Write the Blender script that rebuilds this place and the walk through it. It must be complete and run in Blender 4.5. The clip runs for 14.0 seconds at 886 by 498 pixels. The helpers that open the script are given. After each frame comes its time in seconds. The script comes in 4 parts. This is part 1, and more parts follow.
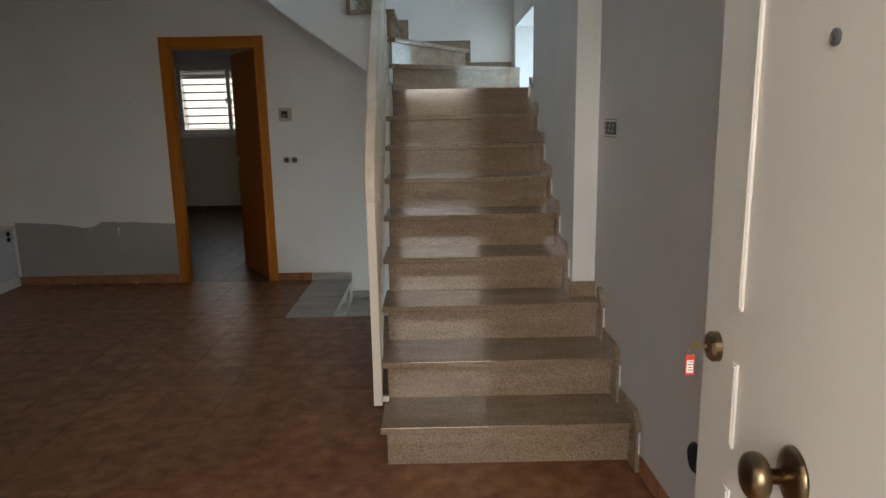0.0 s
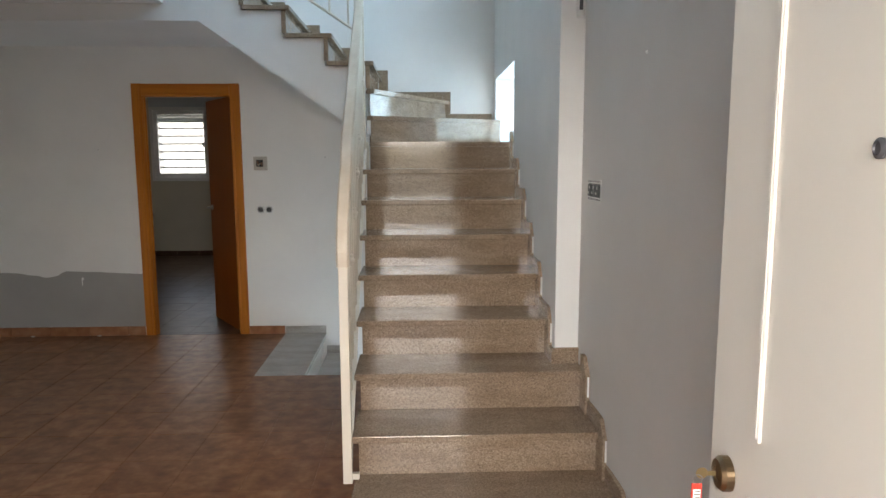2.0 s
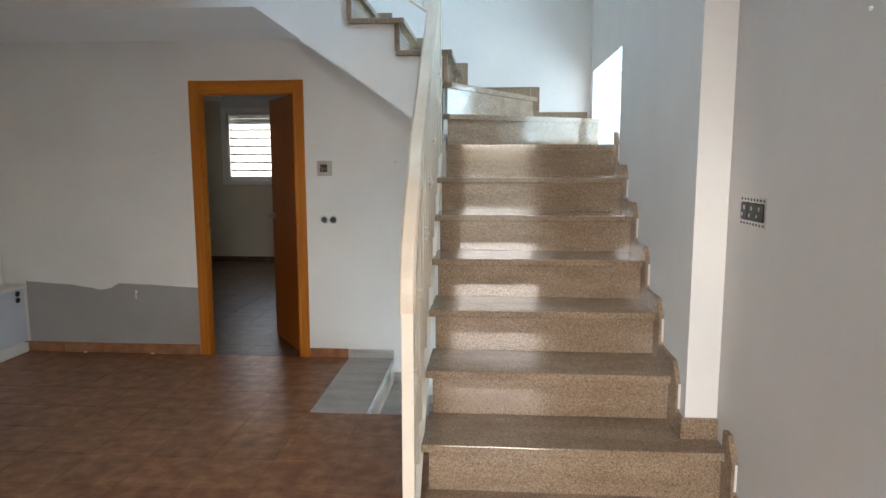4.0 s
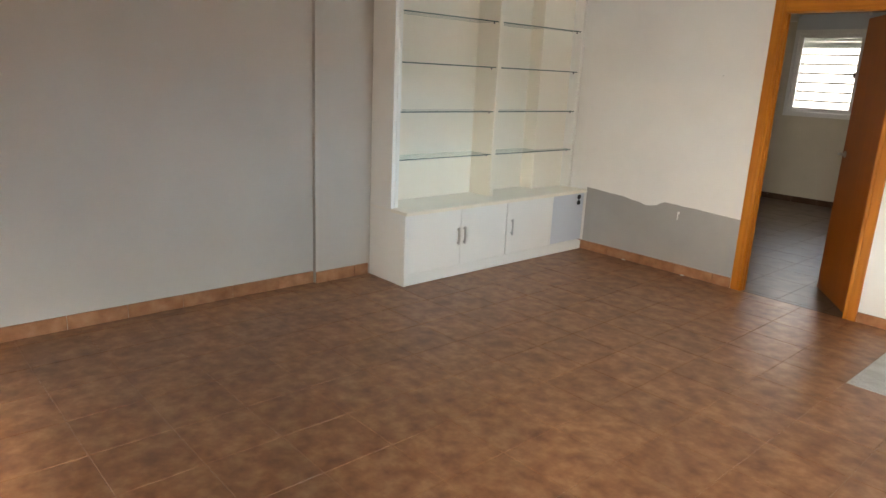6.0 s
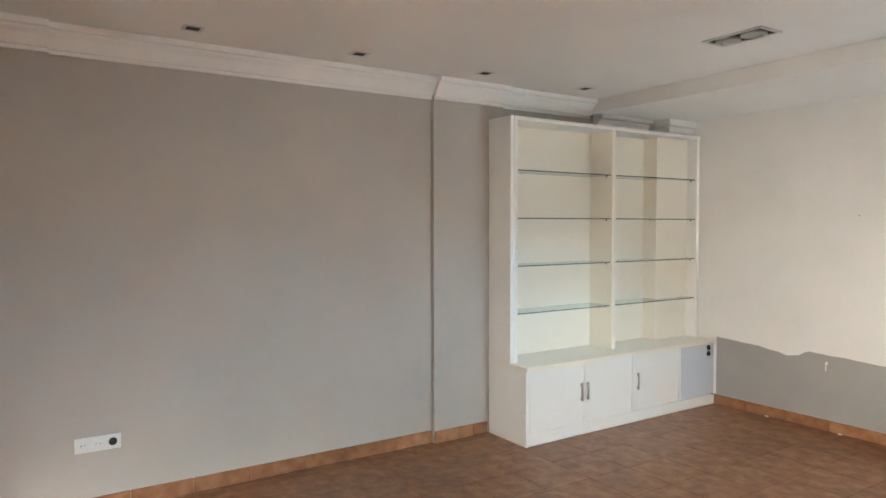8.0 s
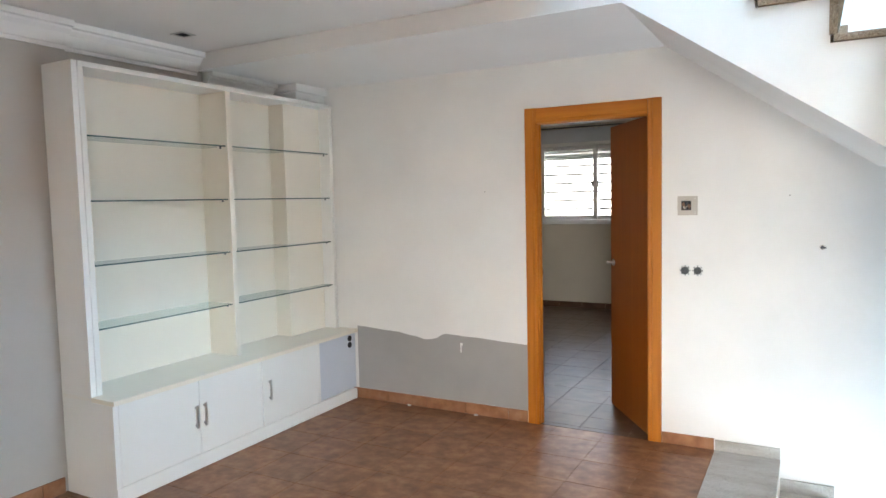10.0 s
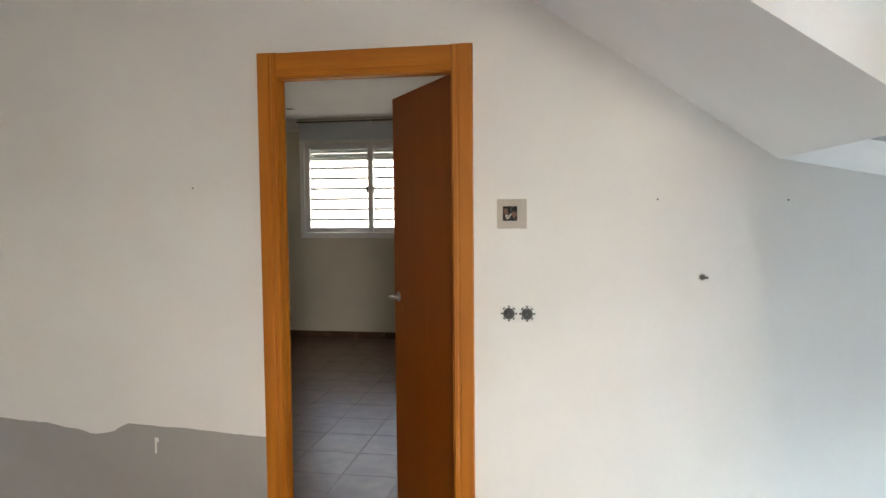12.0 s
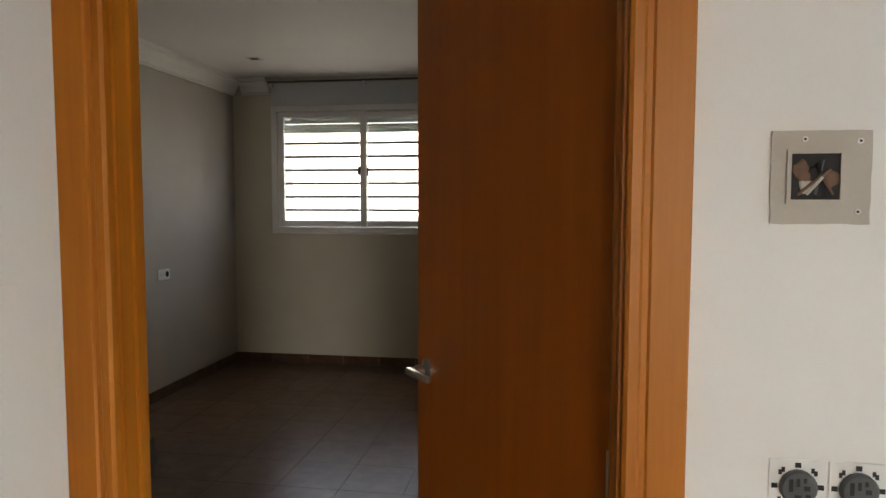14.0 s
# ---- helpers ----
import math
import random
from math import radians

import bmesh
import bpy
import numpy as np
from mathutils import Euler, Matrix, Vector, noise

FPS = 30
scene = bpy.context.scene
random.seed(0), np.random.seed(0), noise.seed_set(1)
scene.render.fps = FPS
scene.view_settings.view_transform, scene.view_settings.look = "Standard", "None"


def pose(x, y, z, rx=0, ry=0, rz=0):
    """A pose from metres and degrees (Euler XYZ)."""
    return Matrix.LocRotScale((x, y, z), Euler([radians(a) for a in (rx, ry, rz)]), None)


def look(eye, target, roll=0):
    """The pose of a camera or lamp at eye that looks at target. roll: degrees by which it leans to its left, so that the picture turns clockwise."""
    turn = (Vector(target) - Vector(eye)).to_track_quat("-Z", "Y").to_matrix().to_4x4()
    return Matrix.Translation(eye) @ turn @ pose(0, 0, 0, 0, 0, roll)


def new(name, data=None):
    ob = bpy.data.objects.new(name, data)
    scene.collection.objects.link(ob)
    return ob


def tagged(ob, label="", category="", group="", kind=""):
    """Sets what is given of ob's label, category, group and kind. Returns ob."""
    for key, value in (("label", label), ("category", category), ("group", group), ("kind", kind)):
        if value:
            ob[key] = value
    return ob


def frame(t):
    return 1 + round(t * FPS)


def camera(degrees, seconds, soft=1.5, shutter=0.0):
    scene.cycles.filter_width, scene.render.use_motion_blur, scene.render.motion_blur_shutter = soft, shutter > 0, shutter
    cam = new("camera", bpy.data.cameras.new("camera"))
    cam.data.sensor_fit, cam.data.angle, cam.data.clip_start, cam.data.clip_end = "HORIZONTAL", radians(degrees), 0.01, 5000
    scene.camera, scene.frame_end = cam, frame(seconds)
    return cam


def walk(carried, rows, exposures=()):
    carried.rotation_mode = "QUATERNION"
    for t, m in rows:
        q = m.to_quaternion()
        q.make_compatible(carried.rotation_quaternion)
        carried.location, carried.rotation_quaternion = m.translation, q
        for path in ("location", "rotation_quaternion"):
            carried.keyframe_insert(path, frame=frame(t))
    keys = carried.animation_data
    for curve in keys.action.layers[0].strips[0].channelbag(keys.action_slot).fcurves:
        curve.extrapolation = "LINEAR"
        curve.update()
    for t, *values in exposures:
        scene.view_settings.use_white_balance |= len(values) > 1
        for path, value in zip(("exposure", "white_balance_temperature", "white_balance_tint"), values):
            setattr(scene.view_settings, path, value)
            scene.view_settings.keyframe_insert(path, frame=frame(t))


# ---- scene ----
cam = camera(67.0, 14.0)
PATH = [
    (0, (0.309, 0.056, 1.443), (0.319, 2.018, 1.050), -1.0),
    (0.5, (0.313, 0.1, 1.435), (0.326, 2.024, 0.89), -0.9),
    (1, (0.306, 0.107, 1.492), (0.338, 2.032, 0.948), -0.7),
    (1.5, (0.283, 0.145, 1.538), (0.338, 2.115, 1.201), -0.2),
    (2, (0.325, 0.222, 1.517), (0.397, 2.201, 1.245), -0.2),
    (2.2, (0.349, 0.271, 1.516), (0.431, 2.252, 1.257), -0.2),
    (4.3, (0.257, 0.98, 1.55), (-0.013, 2.943, 1.279), 0.4),
    (4.5, (0.247, 0.99, 1.565), (-0.152, 2.928, 1.277), 1.6),
    (5, (0.221, 1.016, 1.489), (-0.577, 2.81, 1.109), 4.3),
    (5.5, (0.216, 0.998, 1.494), (-0.937, 2.563, 1.025), 3.9),
    (6, (0.127, 0.932, 1.511), (-1.299, 2.238, 1.003), 2.7),
    (6.5, (0.034, 0.842, 1.513), (-1.574, 1.92, 1.012), 1.2),
    (7, (0.043, 0.825, 1.474), (-1.688, 1.791, 1.21), 0.1),
    (7.2, (0.039, 0.819, 1.48), (-1.715, 1.766, 1.315), 0.2),
    (9.3, (-0.121, 1.343, 1.55), (-1.438, 2.846, 1.459), -1.4),
    (9.5, (-0.181, 1.443, 1.55), (-1.402, 3.024, 1.447), -1.3),
    (10, (-0.358, 1.732, 1.534), (-1.318, 3.48, 1.389), -1.3),
    (10.5, (-0.494, 2.069, 1.512), (-1.176, 3.943, 1.359), -1.0),
    (11, (-0.587, 2.456, 1.527), (-1.096, 4.385, 1.384), -0.8),
    (11.5, (-0.733, 2.894, 1.519), (-1.143, 4.847, 1.394), -0.7),
    (12, (-0.826, 3.348, 1.492), (-1.163, 5.315, 1.371), -0.5),
    (12.5, (-0.926, 3.793, 1.511), (-1.249, 5.763, 1.388), -0.4),
    (13, (-1.081, 4.236, 1.507), (-1.396, 6.209, 1.406), -0.2),
    (13.5, (-1.19, 4.682, 1.494), (-1.502, 6.653, 1.366), -0.4),
    (14, (-1.328, 5.063, 1.437), (-1.638, 7.034, 1.3), 0.1),
]
EXPOSURES = [(0.0, 1.9, 6900, 11), (0.5, 2.15, 6450, 11), (1.0, 2.55, 6500, 11), (2.0, 2.85, 6600, 11), (4.4, 3.3, 6600, 11), (5.0, 3.55, 6800, 11), (5.5, 3.9, 7150, 11), (7.0, 4.38, 7400, 11), (9.5, 4.45, 6400, 11), (11.0, 4.25, 6800, 11), (14.0, 3.75, 7050, 11)]
walk(cam, [(t, look(eye, target, roll)) for t, eye, target, roll in PATH], EXPOSURES)

# ---- world, sun and daylight at the openings ----
world = bpy.data.worlds.new("world")
scene.world = world
world.use_nodes = True
_wn = world.node_tree.nodes
_sky = _wn.new("ShaderNodeTexSky")
_sky.sky_type = "NISHITA"
_sky.sun_disc = False
_sky.sun_elevation = radians(52)
_sky.sun_rotation = radians(200)
world.node_tree.links.new(_sky.outputs[0], _wn["Background"].inputs[0])
_wn["Background"].inputs[1].default_value = 0.12


def sun_lamp():
    data = bpy.data.lights.new("sun", "SUN")
    data.energy, data.angle, data.color = 5.0, radians(0.5), (1.0, 0.95, 0.86)
    ob = new("sun", data)
    ob.matrix_world = look((0, 0, 0), (0.28, 0.77, -1.05))
    return ob


def day_lamp(eye, target, w, h, watts, colour):
    data = bpy.data.lights.new("daylight", "AREA")
    data.shape, data.size, data.size_y, data.energy, data.color = "RECTANGLE", w, h, watts, colour
    ob = new("daylight", data)
    ob.matrix_world = look(eye, target)
    return ob


SKYBLUE, PALEBLUE, WARM, DOORWAY = (0.52, 0.78, 1.0), (0.66, 0.84, 1.0), (1.0, 0.95, 0.84), (1.0, 0.93, 0.87)
BED_LAMP_Y = 11.02
sun_lamp()
day_lamp((1.5, -1.7, 2.18), (0.0, 3.0, 0.8), 5.2, 0.80, 78, DOORWAY)           # sky seen out of the open entrance
day_lamp((-1.9, 0.53, 0.32), (-1.9, 3.0, 0.7), 2.6, 0.5, 0.38, DOORWAY)        # lower part of the glass door, under the shutter
day_lamp((-2.94, BED_LAMP_Y, 1.75), (-2.94, 8.0, 1.2), 1.5, 0.9, 1.1, WARM)   # bedroom window
day_lamp((1.30, 5.3, 1.9), (0.0, 5.3, 1.75), 1.0, 0.48, 2.2, SKYBLUE)         # stair window
day_lamp((1.36, 4.3, 3.9), (-0.3, 4.6, 2.6), 1.15, 1.05, 9, SKYBLUE)         # unseen upper landing window, inferred from the blue light above
day_lamp((1.0, 5.38, -0.80), (-0.3, 5.4, 0.5), 0.75, 0.65, 3.4, PALEBLUE)       # added for light from below; the basement window is unseen and assumed


# ---- materials ----
def mat(name, rough=0.5, metal=0.0):
    m = bpy.data.materials.new(name)
    m.use_nodes = True
    b = m.node_tree.nodes["Principled BSDF"]
    b.inputs["Roughness"].default_value, b.inputs["Metallic"].default_value = rough, metal
    return m, m.node_tree, b


def ramp(nt, fac, stops):
    r = nt.nodes.new("ShaderNodeValToRGB")
    while len(r.color_ramp.elements) < len(stops):
        r.color_ramp.elements.new(0.5)
    for e, (p, c) in zip(r.color_ramp.elements, stops):
        e.position, e.color = p, (*c, 1)
    nt.links.new(fac, r.inputs[0])
    return r.outputs[0]


def tex(nt, scale, detail=4.0, rough=0.55, stretch=(1, 1, 1), kind="ShaderNodeTexNoise"):
    co = nt.nodes.new("ShaderNodeNewGeometry")
    mp = nt.nodes.new("ShaderNodeMapping")
    mp.inputs["Scale"].default_value = stretch
    n = nt.nodes.new(kind)
    n.inputs["Scale"].default_value = scale
    if kind == "ShaderNodeTexNoise":
        n.inputs["Detail"].default_value, n.inputs["Roughness"].default_value = detail, rough
    nt.links.new(co.outputs["Position"], mp.inputs[0])
    nt.links.new(mp.outputs[0], n.inputs["Vector"])
    return n.outputs["Fac"] if kind == "ShaderNodeTexNoise" else n.outputs["Distance"]


def mix(nt, fac, a, b, mode="MIX"):
    x = nt.nodes.new("ShaderNodeMix")
    x.data_type, x.blend_type = "RGBA", mode
    for sock, v in ((x.inputs[0], fac), (x.inputs[6], a), (x.inputs[7], b)):
        if isinstance(v, (int, float)):
            sock.default_value = v
        elif isinstance(v, tuple):
            sock.default_value = (*v, 1)
        else:
            nt.links.new(v, sock)
    return x.outputs[2]


def bump(nt, b, height, strength=0.1, distance=0.01):
    n = nt.nodes.new("ShaderNodeBump")
    n.inputs["Strength"].default_value, n.inputs["Distance"].default_value = strength, distance
    nt.links.new(height, n.inputs["Height"])
    nt.links.new(n.outputs[0], b.inputs["Normal"])


def paint(name, colour, rough=0.6, grime=0.06, grain=0.08):
    m, nt, b = mat(name, rough)
    big, fine = tex(nt, 1.6, 5), tex(nt, 95, 3)
    dark = tuple(c * (1 - grime) for c in colour)
    light = tuple(min(1, c * (1 + grime * 0.4)) for c in colour)
    nt.links.new(ramp(nt, big, [(0.3, dark), (0.65, light)]), b.inputs["Base Color"])
    bump(nt, b, fine, grain, 0.004)
    return m


def plain(name, colour, rough=0.5, metal=0.0):
    m, nt, b = mat(name, rough, metal)
    n = tex(nt, 40, 3)
    nt.links.new(ramp(nt, n, [(0.3, tuple(c * 0.93 for c in colour)), (0.7, colour)]), b.inputs["Base Color"])
    return m


def granite(name, tones, rough=0.16, speck=330):
    m, nt, b = mat(name, rough)
    cells = nt.nodes.new("ShaderNodeTexVoronoi")
    cells.inputs["Scale"].default_value = speck
    co = nt.nodes.new("ShaderNodeNewGeometry")
    nt.links.new(co.outputs["Position"], cells.inputs["Vector"])
    sep = nt.nodes.new("ShaderNodeSeparateColor")
    nt.links.new(cells.outputs["Color"], sep.inputs[0])
    base = ramp(nt, sep.outputs[0], [(0.0, tones[0]), (0.22, tones[1]), (0.75, tones[2]), (1.0, tones[3])])
    spots = ramp(nt, tex(nt, 150, 2), [(0.33, (0.25, 0.2, 0.17)), (0.41, (1.0, 1.0, 1.0))])
    base = mix(nt, 0.55, base, spots, "MULTIPLY")
    veins = ramp(nt, tex(nt, 10, 4, 0.6, (0.35, 1, 1.6)), [(0.35, (0.80, 0.76, 0.72)), (0.65, (1.0, 1.0, 1.0))])
    nt.links.new(mix(nt, 1.0, base, veins, "MULTIPLY"), b.inputs["Base Color"])
    wear = ramp(nt, tex(nt, 9, 2), [(0.25, (rough * 0.8,) * 3), (0.75, (rough * 1.6,) * 3)])
    nt.links.new(wear, b.inputs["Roughness"])
    b.inputs["Specular IOR Level"].default_value = 0.32
    return m


def terracotta(name, dark, mid, light, rough=0.33, fine=8):
    m, nt, b = mat(name, rough)
    info = nt.nodes.new("ShaderNodeObjectInfo")
    cloud, patches = tex(nt, 11, fine, 0.55), tex(nt, 4.5, 3, 0.5)
    col = ramp(nt, cloud, [(0.24, dark), (0.50, mid), (0.76, light)])
    tint = ramp(nt, patches, [(0.38, (0.84, 0.81, 0.80)), (0.50, (0.95, 0.94, 0.93)), (0.62, (1.0, 1.0, 1.0))])
    col = mix(nt, 1.0, col, tint, "MULTIPLY")
    wide = ramp(nt, tex(nt, 1.1, 4), [(0.3, (0.86, 0.84, 0.84)), (0.7, (1.0, 1.0, 1.0))])
    col = mix(nt, 1.0, col, wide, "MULTIPLY")
    each = ramp(nt, info.outputs["Random"], [(0.0, (0.86, 0.85, 0.85)), (1.0, (1.0, 1.0, 1.0))])
    nt.links.new(mix(nt, 1.0, col, each, "MULTIPLY"), b.inputs["Base Color"])
    gloss = ramp(nt, tex(nt, 6, 2), [(0.15, (rough * 0.92,) * 3), (0.85, (rough * 1.2,) * 3)])
    nt.links.new(gloss, b.inputs["Roughness"])
    b.inputs["Specular IOR Level"].default_value = 0.30
    return m


def wood(name, dark, light, along="z", rough=0.38, scale=26):
    m, nt, b = mat(name, rough)
    st = {"x": (0.05, 1, 1), "y": (1, 0.05, 1), "z": (1, 1, 0.05)}[along]
    grain = tex(nt, scale, 6, 0.62, st)
    broad = tex(nt, 5, 3, 0.5, st)
    col = ramp(nt, grain, [(0.3, dark), (0.68, light)])
    tone = ramp(nt, broad, [(0.35, (0.91, 0.89, 0.87)), (0.65, (1.0, 1.0, 1.0))])
    nt.links.new(mix(nt, 1.0, col, tone, "MULTIPLY"), b.inputs["Base Color"])
    bump(nt, b, grain, 0.05, 0.002)
    b.inputs["Specular IOR Level"].default_value = 0.35
    return m


def glass(name, tint, rough=0.0):
    m, nt, b = mat(name, rough)
    b.inputs["Base Color"].default_value = (*tint, 1)
    b.inputs["Transmission Weight"].default_value = 1.0
    b.inputs["IOR"].default_value = 1.45
    return m


WHITE_WALL = paint("white wall paint", (0.80, 0.785, 0.755), 0.62)
SHAFT_WALL = paint("stairwell wall paint", (0.80, 0.80, 0.79), 0.62)
GREY_WALL = paint("grey wall paint", (0.47, 0.43, 0.385), 0.58)
PATCH_GREY = paint("old grey wall paint", (0.36, 0.345, 0.325), 0.6, 0.10)
ENTRY_WALL = paint("pale grey wall paint", (0.60, 0.575, 0.55), 0.55)
CEILING = paint("ceiling paint", (0.80, 0.79, 0.77), 0.7, 0.03)
CORNICE = paint("cornice plaster", (0.82, 0.80, 0.77), 0.6, 0.03)
BED_WALL = paint("bedroom cream paint", (0.62, 0.572, 0.475), 0.6)
TILE = terracotta("terracotta floor tile", (0.155, 0.058, 0.025), (0.30, 0.131, 0.060), (0.45, 0.245, 0.125), 0.31)
# Same terracotta in darker tones; the bedroom's dimness is in its colour.
BED_TILE_DIM = terracotta("dimmed bedroom tile", (0.095, 0.052, 0.031), (0.135, 0.079, 0.049), (0.18, 0.112, 0.073), 0.32, 5)
SKIRT_TILE = terracotta("terracotta skirting", (0.26, 0.11, 0.05), (0.40, 0.185, 0.09), (0.50, 0.27, 0.15), 0.4)
GROUT = plain("grout", (0.235, 0.108, 0.052), 0.7)
# Darkened to stay close to the dimmed bedroom tile.
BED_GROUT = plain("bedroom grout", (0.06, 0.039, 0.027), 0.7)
GRANITE = granite("polished granite", [(0.16, 0.115, 0.080), (0.28, 0.206, 0.144), (0.335, 0.250, 0.178), (0.43, 0.335, 0.25)], 0.075, 300)
GREY_STONE = granite("grey stone", [(0.36, 0.35, 0.33), (0.46, 0.45, 0.43), (0.52, 0.51, 0.485), (0.58, 0.57, 0.54)], 0.36)
OAK = wood("honey beech veneer", (0.39, 0.116, 0.007), (0.52, 0.178, 0.014), "z", 0.45)
OAK_H = wood("honey beech veneer across", (0.39, 0.116, 0.007), (0.52, 0.178, 0.014), "x", 0.45)
LEAF_WOOD = wood("door leaf veneer", (0.30, 0.078, 0.008), (0.36, 0.098, 0.011), "z", 0.30, 30)
PALE_WOOD = wood("pale painted wood rail", (0.64, 0.55, 0.44), (0.73, 0.65, 0.54), "y", 0.4, 12)
IRON_WHITE = paint("cream painted iron", (0.74, 0.68, 0.58), 0.42, 0.05, 0.03)
LACQUER = paint("white lacquer", (0.82, 0.81, 0.77), 0.3, 0.03, 0.02)
CREAM_LACQUER = paint("cream lacquer", (0.84, 0.78, 0.67), 0.35, 0.03, 0.02)
RECESS = paint("blue grey panel", (0.60, 0.63, 0.68), 0.5, 0.03, 0.02)
DOOR_WHITE = paint("white door lacquer", (0.72, 0.69, 0.645), 0.34, 0.05, 0.02)
ALU_WHITE = paint("white aluminium", (0.80, 0.80, 0.80), 0.35, 0.03, 0.01)
SHUTTER = paint("shutter slats", (0.56, 0.60, 0.56), 0.5, 0.04, 0.02)
CHROME = plain("brushed steel", (0.62, 0.61, 0.59), 0.28, 1.0)
BRASS_BRIGHT = plain("bright brass", (0.62, 0.48, 0.26), 0.3, 1.0)
# Slats darkened to look unlit behind the glass; shade is in the colour.
SHUTTER_SHADED = paint("shaded shutter slats", (0.20, 0.19, 0.18), 0.5, 0.04, 0.02)
BRASS = plain("aged bronze", (0.23, 0.165, 0.10), 0.3, 1.0)
BLACK = plain("black plastic", (0.015, 0.015, 0.016), 0.75)
DARK_METAL = plain("dark bars", (0.10, 0.10, 0.11), 0.5, 0.3)
BAR_GREY = plain("dark painted bars", (0.03, 0.03, 0.032), 0.5, 0.0)
SLATE = plain("slate grey plastic", (0.075, 0.08, 0.08), 0.6)
PLASTIC = plain("white plastic", (0.78, 0.78, 0.76), 0.35)
BARE = paint("bare plaster", (0.50, 0.46, 0.40), 0.85, 0.15, 0.3)
RED = plain("red plastic", (0.62, 0.05, 0.03), 0.4)
PAPER = plain("paper", (0.80, 0.79, 0.76), 0.7)
YELLOW = plain("yellowed plastic", (0.72, 0.50, 0.20), 0.4)
COPPER = plain("wire", (0.16, 0.085, 0.05), 0.6)
CLEAR = glass("window glass", (0.97, 0.985, 0.98))
SHELF_GLASS = glass("shelf glass", (0.80, 0.92, 0.89))
GLASS_EDGE = plain("dark green glass edge", (0.07, 0.12, 0.115), 0.15)
# Unseen paving, darkened to weaken its mirror image in the polished risers.
PAVING_DIM = paint("darkened terrace paving", (0.075, 0.06, 0.05), 0.8, 0.15, 0.2)
BACKDROP_GREY = paint("backdrop grey", (0.13, 0.125, 0.12), 0.9, 0.1, 0.2)
EARTH = paint("outdoor ground", (0.32, 0.29, 0.23), 0.9, 0.2, 0.3)


# ---- building blocks ----
def add_box(bm, x0, x1, y0, y1, z0, z1, bevel=0.0):
    m = Matrix.Translation(((x0 + x1) / 2, (y0 + y1) / 2, (z0 + z1) / 2)) @ Matrix.Diagonal((x1 - x0, y1 - y0, z1 - z0, 1))
    out = bmesh.ops.create_cube(bm, size=1, matrix=m)
    if bevel:
        es = {e for v in out["verts"] for e in v.link_edges}
        bmesh.ops.bevel(bm, geom=list(es), offset=bevel, segments=2, profile=0.5, affect="EDGES")


def box(*a, bevel=0.0):
    bm = bmesh.new()
    add_box(bm, *a, bevel=bevel)
    return bm


def boxes(*rows, bevel=0.0):
    bm = bmesh.new()
    for r in rows:
        add_box(bm, *r, bevel=bevel)
    return bm


def add_rod(bm, a, b, r, n=12, r2=None):
    a, b = Vector(a), Vector(b)
    d = b - a
    m = Matrix.Translation((a + b) / 2) @ d.to_track_quat("Z", "Y").to_matrix().to_4x4()
    bmesh.ops.create_cone(bm, cap_ends=True, segments=n, radius1=r, radius2=r if r2 is None else r2, depth=d.length, matrix=m)


def rod(a, b, r, n=12, r2=None):
    bm = bmesh.new()
    add_rod(bm, a, b, r, n, r2)
    return bm


def lathe(profile, m, n=20):
    """A turned body about the local z axis: (radius, height) pairs."""
    bm = bmesh.new()
    rings = []
    for r, h in profile:
        rings.append([bm.verts.new(m @ Vector((r * math.cos(2 * math.pi * k / n), r * math.sin(2 * math.pi * k / n), h))) for k in range(n)])
    for a, b in zip(rings, rings[1:]):
        for k in range(n):
            bm.faces.new((a[k], a[(k + 1) % n], b[(k + 1) % n], b[k]))
    bm.faces.new(rings[0][::-1])
    bm.faces.new(rings[-1])
    bmesh.ops.recalc_face_normals(bm, faces=bm.faces)
    return bm


def prism(points, axis, lo, hi):
    """A polygon drawn in the plane across axis ('x': y,z; 'y': x,z; 'z': x,y), drawn out from lo to hi."""
    bm = bmesh.new()

    def at(u, v, w):
        return {"x": (w, u, v), "y": (u, w, v), "z": (u, v, w)}[axis]

    a = [bm.verts.new(at(u, v, lo)) for u, v in points]
    b = [bm.verts.new(at(u, v, hi)) for u, v in points]
    n = len(points)
    bm.faces.new(a)
    bm.faces.new(b[::-1])
    for k in range(n):
        bm.faces.new((a[k], b[k], b[(k + 1) % n], a[(k + 1) % n]))
    bmesh.ops.recalc_face_normals(bm, faces=bm.faces)
    return bm


def sweep(path, section):
    """A section (side, up pairs) carried along a path of points, upright."""
    bm = bmesh.new()
    pts = [Vector(p) for p in path]
    rings = []
    for k, p in enumerate(pts):
        d = (pts[min(k + 1, len(pts) - 1)] - pts[max(k - 1, 0)]).normalized()
        side = d.cross(Vector((0, 0, 1)))
        side = side.normalized() if side.length > 0.15 else Vector((1, 0, 0))
        up = side.cross(d).normalized()
        rings.append([bm.verts.new(p + side * u + up * v) for u, v in section])
    for a, b in zip(rings, rings[1:]):
        for k in range(len(section)):
            bm.faces.new((a[k], a[(k + 1) % len(section)], b[(k + 1) % len(section)], b[k]))
    bm.faces.new(rings[0][::-1])
    bm.faces.new(rings[-1])
    bmesh.ops.recalc_face_normals(bm, faces=bm.faces)
    return bm


def turned(bm, m):
    bm.transform(m)
    return bm


def smooth(ob):
    for p in ob.data.polygons:
        p.use_smooth = True
    return ob


